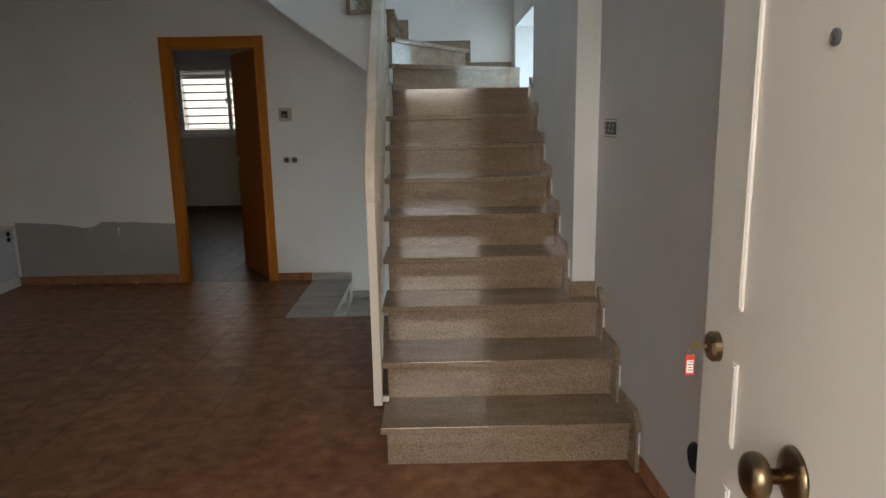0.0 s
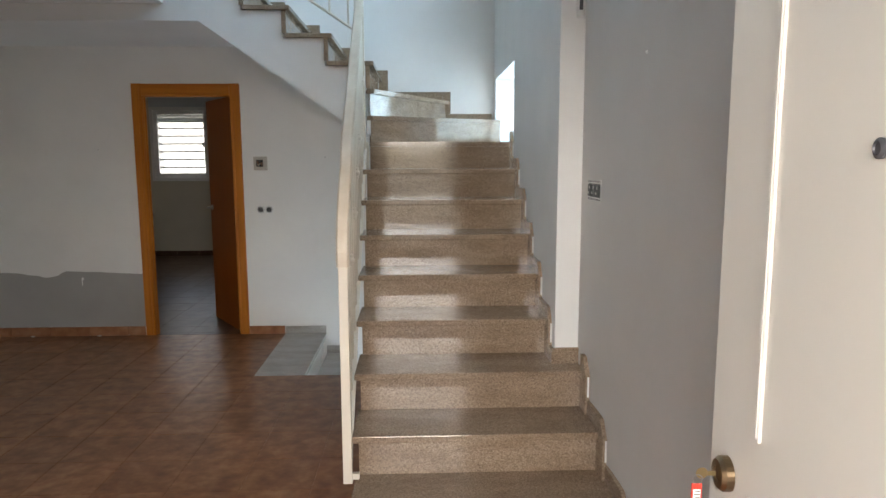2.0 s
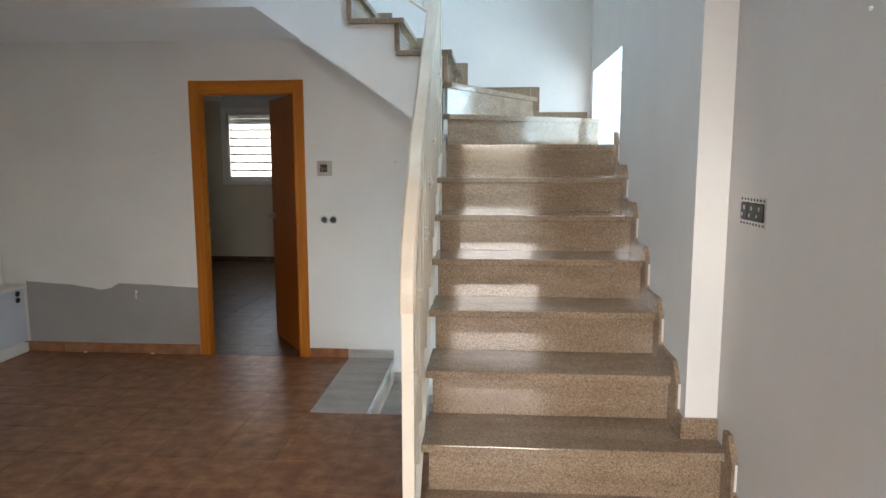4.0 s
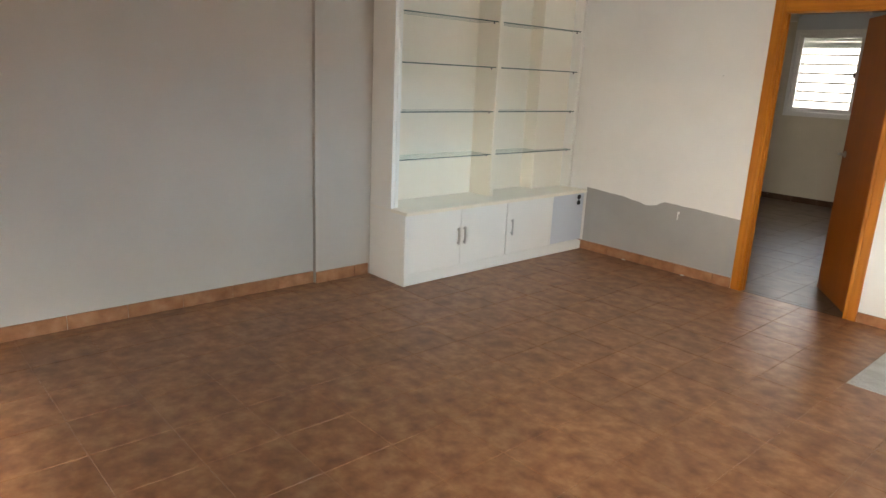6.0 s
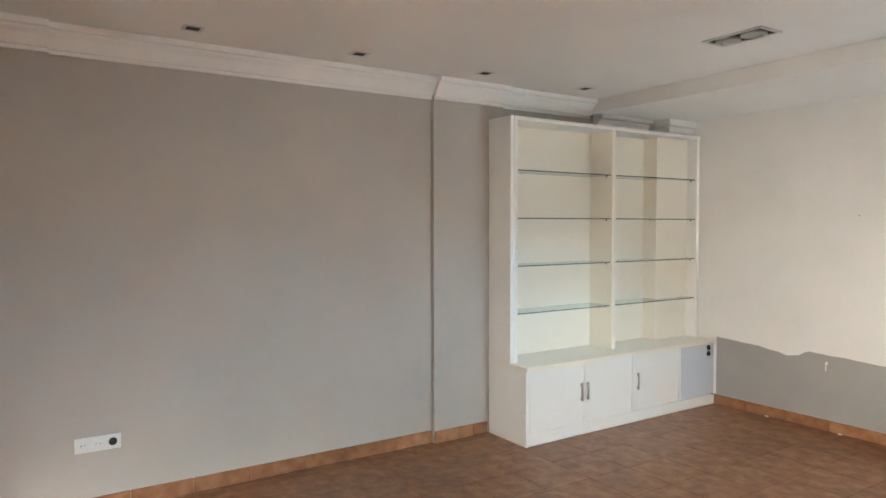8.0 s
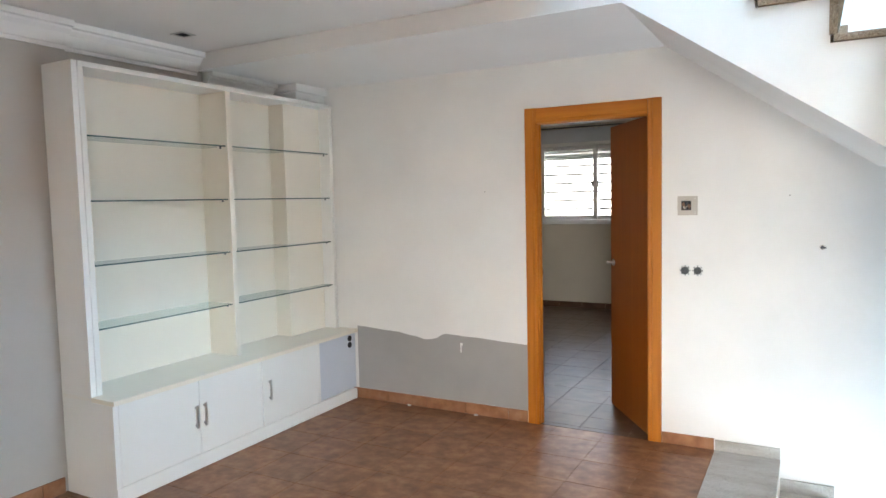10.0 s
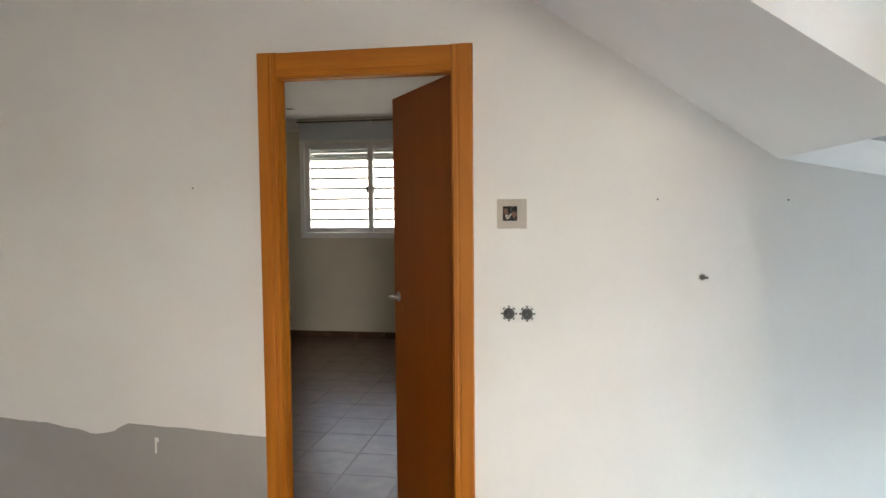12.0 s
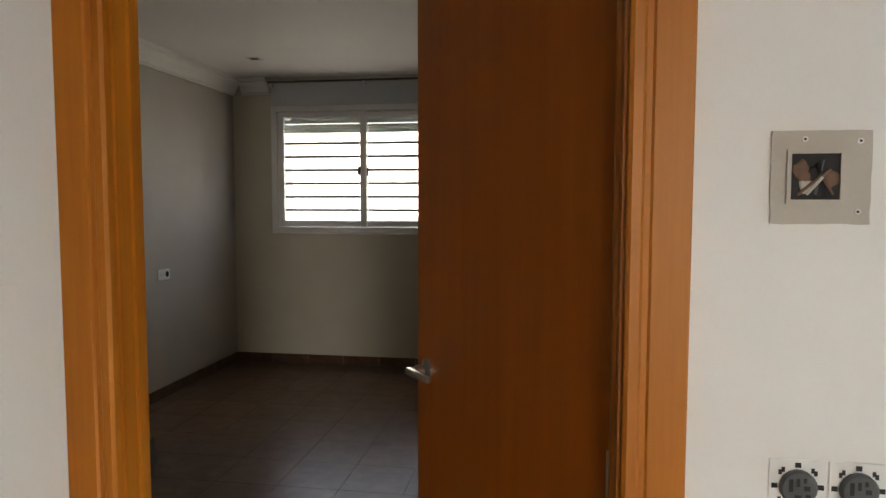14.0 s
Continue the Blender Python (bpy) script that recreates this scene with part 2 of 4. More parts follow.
def part(name, bm, material, parent=None, label=""):
    me = bpy.data.meshes.new(name)
    bm.to_mesh(me)
    bm.free()
    me.materials.append(material)
    ob = new(name, me)
    if parent:
        ob.parent = parent
        base, p = Matrix.Identity(4), parent
        while p:
            base = p.matrix_basis @ base
            p = p.parent
        if parent.parent is None:
            ob.matrix_parent_inverse = base.inverted()
    return tagged(ob, label=label)


def structure(name, bm, material, label="", category=""):
    return tagged(part(name, bm, material), label, category, kind="structure")


def thing(name, at, label, category, group="", kind=""):
    ob = new(name)
    ob.empty_display_size = 0.1
    ob.matrix_basis = Matrix.Translation(at)
    return tagged(ob, label, category, group, kind)


def wall(axis, lo, hi, u0, u1, z0, z1, holes=()):
    """A wall as thick as lo to hi across axis, from u0 to u1, with holes (u0, u1, z0, z1) through it."""
    us = sorted({u0, u1, *[h[0] for h in holes], *[h[1] for h in holes]})
    zs = sorted({z0, z1, *[h[2] for h in holes], *[h[3] for h in holes]})
    bm = bmesh.new()
    grid = {}

    def inside(i, j):
        if not (0 <= i < len(us) - 1 and 0 <= j < len(zs) - 1):
            return False
        u, z = (us[i] + us[i + 1]) / 2, (zs[j] + zs[j + 1]) / 2
        return not any(h[0] < u < h[1] and h[2] < z < h[3] for h in holes)

    def v(i, j, side):
        if (i, j, side) not in grid:
            w = (lo, hi)[side]
            grid[i, j, side] = bm.verts.new((w, us[i], zs[j]) if axis == "x" else (us[i], w, zs[j]))
        return grid[i, j, side]

    for i in range(len(us) - 1):
        for j in range(len(zs) - 1):
            if not inside(i, j):
                continue
            for s in (0, 1):
                bm.faces.new([v(i, j, s), v(i + 1, j, s), v(i + 1, j + 1, s), v(i, j + 1, s)])
            for (di, dj), (a, b) in {(-1, 0): ((i, j), (i, j + 1)), (1, 0): ((i + 1, j), (i + 1, j + 1)),
                                     (0, -1): ((i, j), (i + 1, j)), (0, 1): ((i, j + 1), (i + 1, j + 1))}.items():
                if not inside(i + di, j + dj):
                    bm.faces.new([v(*a, 0), v(*b, 0), v(*b, 1), v(*a, 1)])
    bmesh.ops.recalc_face_normals(bm, faces=bm.faces)
    return bm


# ---- plan ----
BACK, LEFT, RIGHT, FRONT, ENTRY = 5.95, -3.92, 1.12, 0.79, 0.34   # inner wall faces
TOP, LOW_TOP, ROOF = 2.53, 2.42, 5.0                              # ceiling, lowered strip by the back wall, stairwell top
PIL = -3.885                                                      # face of the pilasters
INNER = 0.968                                                     # wall beside the upper steps
DX0, DX1, DTOP = -1.945, -1.235, 2.02                             # clear door opening
BED_BACK, BED_LEFT, BED_RIGHT, BED_TOP = 10.74, -4.12, -0.6, 2.53
RISE, GO, NOSE_Y = 0.18, 0.274, 2.62                              # straight flight
F2 = 4.89                                                         # near face of the second flight
PIVOT = Vector((0.0, 4.93))                                       # corner about which the winders turn
WT = 0.062                                                         # thickness of the doorway wall
VOID_X = -1.35                                                    # edge of the living-room ceiling
TILE_W = 0.33
WELL_X, WELL_Y = -0.486, 4.80                                     # stair going down



def right_x(y):
    """The face of the wall beside the lower steps, which is not quite square to the room."""
    return 1.133 - 0.041 * (y - 2.0)


# ---- walls ----
structure("wall_back", wall("y", BACK, BACK + WT, LEFT - 0.3, 1.3, -1.7, ROOF, [(DX0 - 0.03, DX1 + 0.03, -0.19, DTOP + 0.03)]), WHITE_WALL, "white painted plaster wall with a doorway")
structure("wall_left", box(LEFT - 0.2, LEFT, FRONT - 0.2, BACK, -0.2, TOP), GREY_WALL, "grey painted plaster wall")
structure("wall_right", prism([(right_x(0.12), 0.12), (1.5, 0.12), (1.5, 3.30), (right_x(3.30), 3.30)], "z", -0.2, ROOF), ENTRY_WALL, "pale grey painted wall beside the stairs")
# The upper and basement holes are unseen openings added for their lamps.
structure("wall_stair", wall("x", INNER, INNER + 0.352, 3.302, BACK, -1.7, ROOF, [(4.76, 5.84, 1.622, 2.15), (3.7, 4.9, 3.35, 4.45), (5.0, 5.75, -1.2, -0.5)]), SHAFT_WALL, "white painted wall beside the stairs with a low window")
structure("wall_front", wall("y", FRONT - 0.24, FRONT, LEFT, -0.45, -0.2, TOP, [(-3.60, -0.452, 0.0, 2.12)]), GREY_WALL, "grey painted wall with a sliding glass door")
structure("wall_jog", box(-0.45, -0.25, ENTRY - 0.22, FRONT - 0.002, -0.2, ROOF), ENTRY_WALL)
structure("wall_entry", wall("y", ENTRY - 0.22, ENTRY, -0.248, 1.199, -0.2, ROOF, [(-0.16, 0.725, 0.0, 2.06)]), ENTRY_WALL, "pale grey wall with the open entrance")
structure("wall_upper_left", box(VOID_X - 0.15, VOID_X, FRONT, BACK, TOP + 0.252, ROOF), SHAFT_WALL)
structure("wall_upper_front", box(VOID_X, -0.45, FRONT - 0.2, FRONT, TOP, ROOF), SHAFT_WALL)
structure("ceiling_upper", box(VOID_X - 0.15, 1.3, ENTRY - 0.2, BACK + WT, ROOF, ROOF + 0.1), CEILING)
structure("ceiling", box(LEFT - 0.1, VOID_X, FRONT - 0.2, F2, TOP, TOP + 0.25), CEILING, "white plastered living-room ceiling")
structure("ceiling_lowered", box(LEFT - 0.1, -1.13, F2, BACK, LOW_TOP, TOP + 0.25), CEILING, "lowered white ceiling strip by the doorway wall")
for k, (a, b) in enumerate(((FRONT, 1.095), (3.375, 3.98))):
    structure("pilaster_%d" % (k + 1), box(LEFT, PIL, a, b, 0, TOP), GREY_WALL, "grey painted pilaster on the side wall")
structure("column", box(LEFT, -3.74, 5.66, BACK, 2.292, LOW_TOP), GREY_WALL, "grey boxed column top above the wall unit")
structure("wall_well_front", box(WELL_X, INNER, WELL_Y - 0.1, WELL_Y, -1.7, -0.2), SHAFT_WALL)
structure("floor_basement", box(-0.9, 1.3, WELL_Y - 0.1, BACK, -1.8, -1.7), GREY_STONE)

# ---- floors ----
floor = structure("floor", boxes((LEFT, -0.84, FRONT, BACK, -0.2, -0.0025), (-0.84, 0.075, FRONT, WELL_Y, -0.2, -0.0025), (-0.25, RIGHT, ENTRY - 0.22, FRONT, -0.2, -0.0025),
                                 (0.075, RIGHT, FRONT, 2.70, -0.2, -0.0025)), GROUT, "brown terracotta tiled floor with thin joints")
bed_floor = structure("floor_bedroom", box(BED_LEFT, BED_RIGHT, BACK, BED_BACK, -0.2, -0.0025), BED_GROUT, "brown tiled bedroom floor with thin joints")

# ---- bedroom shell ----
structure("wall_bed_left", box(BED_LEFT - 0.2, BED_LEFT, BACK + WT, BED_BACK, -0.2, BED_TOP), GREY_WALL, "grey painted bedroom wall")
structure("wall_bed_right", box(BED_RIGHT, BED_RIGHT + 0.1, BACK + WT, BED_BACK, -0.2, BED_TOP), BED_WALL)
WX0, WX1, WZ0, WZ1, WBOX = -3.76, -2.12, 1.175, 2.285, 2.475
structure("wall_bed_back", wall("y", BED_BACK, BED_BACK + 0.25, BED_LEFT - 0.2, BED_RIGHT + 0.1, -0.2, BED_TOP + 0.1, [(WX0, WX1, WZ0, WBOX)]), BED_WALL, "cream bedroom wall with a barred window")
structure("ceiling_bedroom", box(BED_LEFT - 0.2, BED_RIGHT + 0.1, BACK + WT, BED_BACK, BED_TOP, BED_TOP + 0.1), CEILING, "white bedroom ceiling")

# ---- outdoors ----
structure("ground", box(-300, 300, -300, 300, -2.4, -1.9), EARTH, "dry outdoor ground")
structure("terrace", box(-6.0, 5.0, -5.6, 0.12, -0.25, -0.02), PAVING_DIM, "unseen terrace, darkened to dim its reflection in the steps")
structure("terrace_path", box(-6.0, 0.5, BED_BACK + 0.25, BED_BACK + 6.9, -0.25, -0.06), PAVING_DIM)
# Unseen slab added to block direct sun from the entrance and terrace.
structure("sun_block_roof", box(-6.0, 5.0, -5.6, 0.545, 2.62, 2.80), CEILING, "unseen white roof slab added to keep the sun out")
# Invented wall outside the window; its grey sets how bright the view is.
structure("wall_backdrop", box(-14.0, 9.0, BED_BACK + 7.0, BED_BACK + 7.2, -1.9, 4.2), BACKDROP_GREY, "grey backdrop wall added outside the bedroom window")


# ---- mouldings ----
def cornice(name, path, flip=1):
    """A stepped plaster cornice under the ceiling along a path, its back to the wall."""
    s = [(0, 0), (0, -0.14), (0.014, -0.14), (0.014, -0.122), (0.024, -0.118), (0.034, -0.098), (0.05, -0.066), (0.07, -0.045), (0.074, -0.034), (0.098, -0.03), (0.1, 0)]
    return structure(name, sweep(path, [(u * flip, v) for u, v in s]), CORNICE, "white plaster cornice under the ceiling")


E_ = 0.003
cornice("cornice_1", [(LEFT + E_, 1.097, TOP - E_), (LEFT + E_, 3.373, TOP - E_)])
cornice("cornice_2", [(PIL + E_, 3.375, TOP - E_), (PIL + E_, 3.98, TOP - E_)])
cornice("cornice_3", [(LEFT + E_, 3.982, TOP - E_), (LEFT + E_, F2 - E_, TOP - E_)])
cornice("cornice_4", [(PIL + E_, FRONT + E_, TOP - E_), (PIL + E_, 1.095, TOP - E_)])
cornice("cornice_5", [(LEFT + E_, F2 + 0.05, LOW_TOP - E_), (LEFT + E_, 5.56, LOW_TOP - E_)])
structure("cornice_6", boxes((LEFT, -3.70, 5.62, BACK - 0.001, LOW_TOP - 0.115, LOW_TOP - 0.06), (LEFT, -3.675, 5.595, BACK - 0.001, LOW_TOP - 0.0595, LOW_TOP - 0.001), bevel=0.008), CORNICE, "white plaster cornice round the boxed column")
cornice("cornice_7", [(BED_LEFT + E_, BACK + 0.12, BED_TOP - E_), (BED_LEFT + E_, BED_BACK - E_, BED_TOP - E_)])
cornice("cornice_8", [(BED_LEFT + 0.09, BED_BACK - E_, BED_TOP - E_), (WX0 - 0.01, BED_BACK - E_, BED_TOP - E_)])


def skirting(name, axis, face, sign, u0, u1, label, h=0.075, piece=TILE_W, z0=0.0, material=None):
    """A row of skirting tiles along a wall face."""
    root = thing(name, ((u0 if axis == "y" else face), (face if axis == "y" else u0), z0), label, "baseboard", kind="structure")
    u, k = u0, 0
    while u < u1 - 0.02:
        e = min(u + piece, u1)
        a, b = sorted((face, face + sign * 0.011))
        r = (u + 0.001, e - 0.0015, a, b) if axis == "y" else (a, b, u + 0.001, e - 0.0015)
        part("skirting_tile", box(*r, z0, z0 + h, bevel=0.003), material or SKIRT_TILE, root)
        u, k = e, k + 1
    return root


S_ = "terracotta skirting tiles along the wall"
skirting("baseboard_1", "y", BACK, -1, -3.50, -2.035, S_, 0.08)
skirting("baseboard_2", "y", BACK, -1, -1.148, -0.842, S_, 0.07)
skirting("baseboard_3", "x", LEFT, 1, 1.108, 3.374, S_, 0.085)
skirting("baseboard_4", "x", PIL, 1, FRONT + 0.002, 1.095, S_, 0.085)
skirting("baseboard_5", "x", PIL, 1, 3.375, 3.83, S_, 0.085)
bb6 = skirting("baseboard_6", "x", 0.0, -1, 0.0, 2.20, S_, 0.075)
bb6.matrix_basis = Matrix.Translation((right_x(ENTRY), ENTRY, 0)) @ Matrix.Rotation(math.atan(0.041), 4, "Z")
skirting("baseboard_7", "y", BED_BACK, -1, BED_LEFT + 0.012, BED_RIGHT, "brown skirting tiles, darkened for the dim bedroom", 0.08, material=BED_TILE_DIM)
skirting("baseboard_8", "x", BED_LEFT, 1, BACK + 0.11, BED_BACK, "brown skirting tiles, darkened for the dim bedroom", 0.08, material=BED_TILE_DIM)
skirting("baseboard_9", "y", BACK, -1, -0.84, WELL_X, "grey stone skirting over the top step", 0.065, 0.4, 0.0, GREY_STONE)

# grey paint left on the wall where a low cabinet stood
_xs = [-3.452 + 1.42 * k / 60 for k in range(61)]


def patch_top(x):
    bends = [(-3.46, 0.572), (-3.10, 0.552), (-2.94, 0.530), (-2.83, 0.511), (-2.76, 0.524), (-2.67, 0.566), (-2.53, 0.560), (-2.03, 0.538)]
    base = bends[-1][1]
    for (a, za), (b, zb) in zip(bends, bends[1:]):
        if a <= x < b:
            f = (x - a) / (b - a)
            base = za + (zb - za) * f * f * (3 - 2 * f)
    return base + 0.004 * noise.noise((x * 9, 2.0, 0)) + 0.004 * noise.noise((x * 31, 5.0, 0))


bm = prism([(_xs[0], 0.0805)] + [(x, patch_top(x)) for x in _xs] + [(_xs[-1], 0.0805)], "y", BACK - 0.003, BACK - 0.0002)
structure("paint_patch", bm, PATCH_GREY, "old grey paint on the white wall, with a ragged upper edge")
bm = bmesh.new()
for k in range(14):
    x = -2.548 + 0.004 * noise.noise((k * 0.7, 0, 3))
    add_box(bm, x, x + 0.008 + 0.01 * (k > 9), BACK - 0.0052, BACK - 0.0035, 0.44 + 0.005 * k, 0.445 + 0.005 * k)
structure("plaster_scar", bm, PAPER, "small white scar in the grey paint")


# ---- main stairs ----
def nose(k):
    return NOSE_Y + GO * (k - 1)


def x_left(k):
    return 0.05 - 0.0115 * (k - 1)


def poly_slab(points, z0, z1):
    return prism(points, "z", z0, z1)


stairs = thing("staircase", (0.5, 2.65, 0), "polished brown granite staircase with winding steps at the top", "staircase")
for k in range(1, 9):
    y, z, x0 = nose(k), RISE * k, x_left(k)
    wide = right_x(y) + 0.004 if k <= 3 else INNER
    yb = nose(k + 1) + 0.045
    bm = bmesh.new()
    if k == 3:
        add_box(bm, x0, wide, y, 3.299, z - 0.03, z, bevel=0.004)
        add_box(bm, x0, INNER - 0.001, 3.295, yb, z - 0.03, z - 0.0005)
    else:
        add_box(bm, x0, wide, y, yb, z - 0.03, z, bevel=0.004)
    part("tread", bm, GRANITE, stairs, "polished speckled granite tread")
    part("riser", box(x0 + 0.025, wide, y + 0.03, y + 0.05, z - RISE + 0.0005, z - 0.0305), GRANITE, stairs, "polished speckled granite riser")


def ray_to_walls(deg):
    """Where a riser turned by deg about the pivot meets the outer walls."""
    c, s = math.cos(radians(deg)), math.sin(radians(deg))
    t = min((INNER - PIVOT.x) / c if c > 1e-6 else 99, (BACK - PIVOT.y) / s if s > 1e-6 else 99)
    return PIVOT + Vector((c, s)) * t


ANG = [0, 31, 61, 90]
for j in range(3):
    z = RISE * (9 + j)
    a, b = ANG[j], ANG[j + 1]
    pa, pb = ray_to_walls(a), ray_to_walls(b)
    da, db = Vector((math.sin(radians(a)), -math.cos(radians(a)))), Vector((-math.sin(radians(b)), math.cos(radians(b))))
    ring = [PIVOT + da * (0.03 if j else 0.118), pa + da * (0.03 if j else 0.118)]
    if a < 45 < b + 0.1 or (pa.x > INNER - 0.01 and pb.y > BACK - 0.01):
        ring.append(Vector((INNER, BACK)))
    ring += [pb + db * 0.03, PIVOT + db * 0.03]
    ring = [Vector((max(-0.06, min(INNER - 0.001, p.x)), min(BACK - 0.001, p.y))) for p in ring]
    part("winder", poly_slab([(p.x, p.y) for p in ring], z - 0.03, z), GRANITE, stairs, "wedge-shaped polished granite winder tread")
    under = [PIVOT - da * 0.03, pa - da * 0.03] + ([Vector((INNER, BACK))] if len(ring) == 5 else []) + [pb, PIVOT]
    part("winder_soffit", poly_slab([(min(INNER - 0.001, p.x), min(BACK - 0.001, p.y)) for p in under], z - (0.15, 0.14, 0.30)[j], z - 0.0315), SHAFT_WALL, stairs)
    p0, p1 = PIVOT, pa
    off = da * (0.09 if j == 0 else 0.0)
    q = [p0 + off, p1 + off, p1 + off - da * 0.02, p0 + off - da * 0.02]
    q = [Vector((min(INNER - 0.001, p.x), min(BACK - 0.001, p.y))) for p in q]
    part("riser", poly_slab([(p.x, p.y) for p in q], z - RISE + 0.0005, z - 0.0305), GRANITE, stairs)

part("winder_soffit", prism([(-0.039, 1.662), (0.46, 1.565), (0.46, 1.66), (-0.039, 1.70)], "y", 5.25, BACK - 0.001), SHAFT_WALL, stairs)
# plastered body under the straight flight
prof = [(2.67, 0.0)]
for k in range(1, 9):
    prof += [(nose(k) + 0.051, RISE * k - 0.031), (nose(k + 1) + 0.049, RISE * k - 0.031)]
prof += [(F2, RISE * 8 - 0.031), (F2, -0.2), (2.67, -0.2)]
bm = prism(prof, "x", 0.082, INNER)
for v in bm.verts:
    if v.co.x < 0.5:
        v.co.x -= (v.co.y - 2.67) * 0.051
part("plastered_side", bm, SHAFT_WALL, stairs, "white plaster under the steps")


def stair_skirt(k, face, th=0.018):
    """Stone skirting beside one step: an upright piece by the riser and a flat one along the tread."""
    z, y = RISE * k, nose(k)
    up = [(y - 0.075, z - RISE), (y + 0.028, z - RISE), (y + 0.028, z + 0.068), (y - 0.018, z + 0.068), (y - 0.075, z + 0.0)]
    part("skirting", prism(up, "x", face - th, face - 0.0005), GRANITE, stairs)
    part("plaster_joint", boxes((face - 0.009, face - 0.001, y - 0.0775, y - 0.0752, z - RISE + 0.082, z - 0.004)), PAPER, stairs, "white plaster showing at the skirting's edge")
    end = nose(k + 1) - 0.076
    if k < 9:
        part("skirting", prism([(y + 0.029, z + 0.0005), (end, z + 0.0005), (end, z + 0.068), (y + 0.029, z + 0.068)], "x", face - th, face - 0.0005), GRANITE, stairs)


for k in range(1, 4):
    if k == 3:
        z, y = RISE * 3, nose(3)
        up = [(y - 0.075, z - RISE), (y + 0.028, z - RISE), (y + 0.028, z + 0.075), (y - 0.018, z + 0.075), (y - 0.075, z)]
        part("skirting", prism(up, "x", right_x(y) - 0.018, right_x(y) + 0.01), GRANITE, stairs)
        part("plaster_joint", boxes((right_x(y) - 0.009, right_x(y) - 0.001, y - 0.0775, y - 0.0752, z - RISE + 0.082, z - 0.004)), PAPER, stairs, "white plaster showing at the skirting's edge")
        part("skirting", box(INNER - 0.018, right_x(3.28) - 0.001, 3.283, 3.3, z + 0.0005, z + 0.075), GRANITE, stairs)
        part("skirting", box(INNER - 0.018, INNER - 0.0005, 3.302, nose(4) - 0.076, z + 0.0005, z + 0.068), GRANITE, stairs)
    else:
        stair_skirt(k, right_x(nose(k) + 0.06))
for k in range(4, 10):
    stair_skirt(k, INNER)
# skirting round the winders on the back wall
for x0, x1, z in ((0.56, INNER - 0.02, 1.80), (0.0, 0.535, 1.98)):
    part("skirting", box(x0, x1, BACK - 0.018, BACK - 0.0005, z + 0.0005, z + 0.075), GRANITE, stairs)
part("skirting", box(0.536, 0.60, BACK - 0.0185, BACK - 0.001, 1.876, 2.055), GRANITE, stairs)

# ---- second flight, up along the back wall ----
flight = thing("upper_flight", (-0.6, F2, 1.6), "upper stair flight with white plaster side and granite treads", "staircase")
E0 = 0.03
for k in range(12, 18):
    xn, z = E0 - 0.276 * (k - 12), RISE * k
    xe = xn - 0.276
    part("tread", box(xe - 0.04, xn, F2 - 0.02, BACK - 0.001, z - 0.03, z, bevel=0.003), GRANITE, flight, "polished granite tread")
    part("riser", box(xn - 0.05, xn - 0.03, F2 + 0.003, BACK - 0.001, z - RISE + 0.0005, z - 0.0305), GRANITE, flight)
    part("end_strip", box(xn - 0.056, xn - 0.026, F2 - 0.014, F2 + 0.002, z - RISE + 0.0005, z - 0.0305), GRANITE, flight)
    part("skirting", box(xn - 0.028, xn + 0.05, BACK - 0.018, BACK - 0.0005, z - RISE + 0.0005, z + 0.07), GRANITE, flight)
    part("skirting", box(xe + 0.05, xn - 0.029, BACK - 0.018, BACK - 0.0005, z + 0.0005, z + 0.07), GRANITE, flight)
prof = [(-0.04, 1.66), (-0.04, RISE * 12 - 0.031 - RISE), (E0 - 0.051, RISE * 11 - 0.001)]
for k in range(12, 18):
    xn = E0 - 0.276 * (k - 12)
    prof += [(xn - 0.051, RISE * k - 0.031), (xn - 0.276 - 0.051, RISE * k - 0.031)]
prof += [(-1.69, RISE * 17 - 0.031), (-1.69, 2.83), (-1.13, LOW_TOP)]
prof = [p for k, p in enumerate(prof) if k == 0 or p != prof[k - 1]]
part("plastered_body", prism(prof, "y", F2, BACK - 0.0005), WHITE_WALL, flight, "white plaster side and sloping soffit")

# ---- stair going down ----
down = thing("basement_stairs", (-0.3, 5.3, -0.2), "grey stone steps going down beside the doorway wall", "staircase")
for k in range(7):
    x0 = -0.84 if k == 0 else WELL_X + 0.27 * (k - 1) - 0.0
    x1 = WELL_X + 0.27 * k
    z = -RISE * k
    part("tread", box(x0, x1, WELL_Y + 0.002, BACK - 0.001, z - 0.035, z + 0.001, bevel=0.003), GREY_STONE, down, "pale grey stone tread")
    part("riser", box(x1 - 0.05, x1 - 0.03, WELL_Y + 0.002, BACK - 0.001, z - RISE + 0.0015, z - 0.0355), WHITE_WALL, down, "white riser")
    if k:
        part("skirting", box(x0 + 0.0005, x1, BACK - 0.016, BACK - 0.0005, z + 0.0015, z + 0.07), GREY_STONE, down)
    part("core", box(x0 + 0.002, x1 - 0.052, WELL_Y + 0.003, BACK - 0.001, z - 0.30, z - 0.036), SHAFT_WALL, down)

# ---- balustrade of the straight flight ----
bal = thing("balustrade", (0.02, 2.88, 0.18), "cream iron balustrade with turned collars and a pale wooden handrail", "railing")


def rail_x(y):
    return 0.022 - (y - 2.87) * 0.034


def under_z(y):
    return RISE + (y - NOSE_Y) * RISE / GO - 0.075


y0, y1 = 2.87, 4.86
part("post", box(rail_x(y0) - 0.019, rail_x(y0) + 0.019, y0 - 0.014, y0 + 0.014, 0.172, 1.10, bevel=0.002), IRON_WHITE, bal, "flat cream iron post")
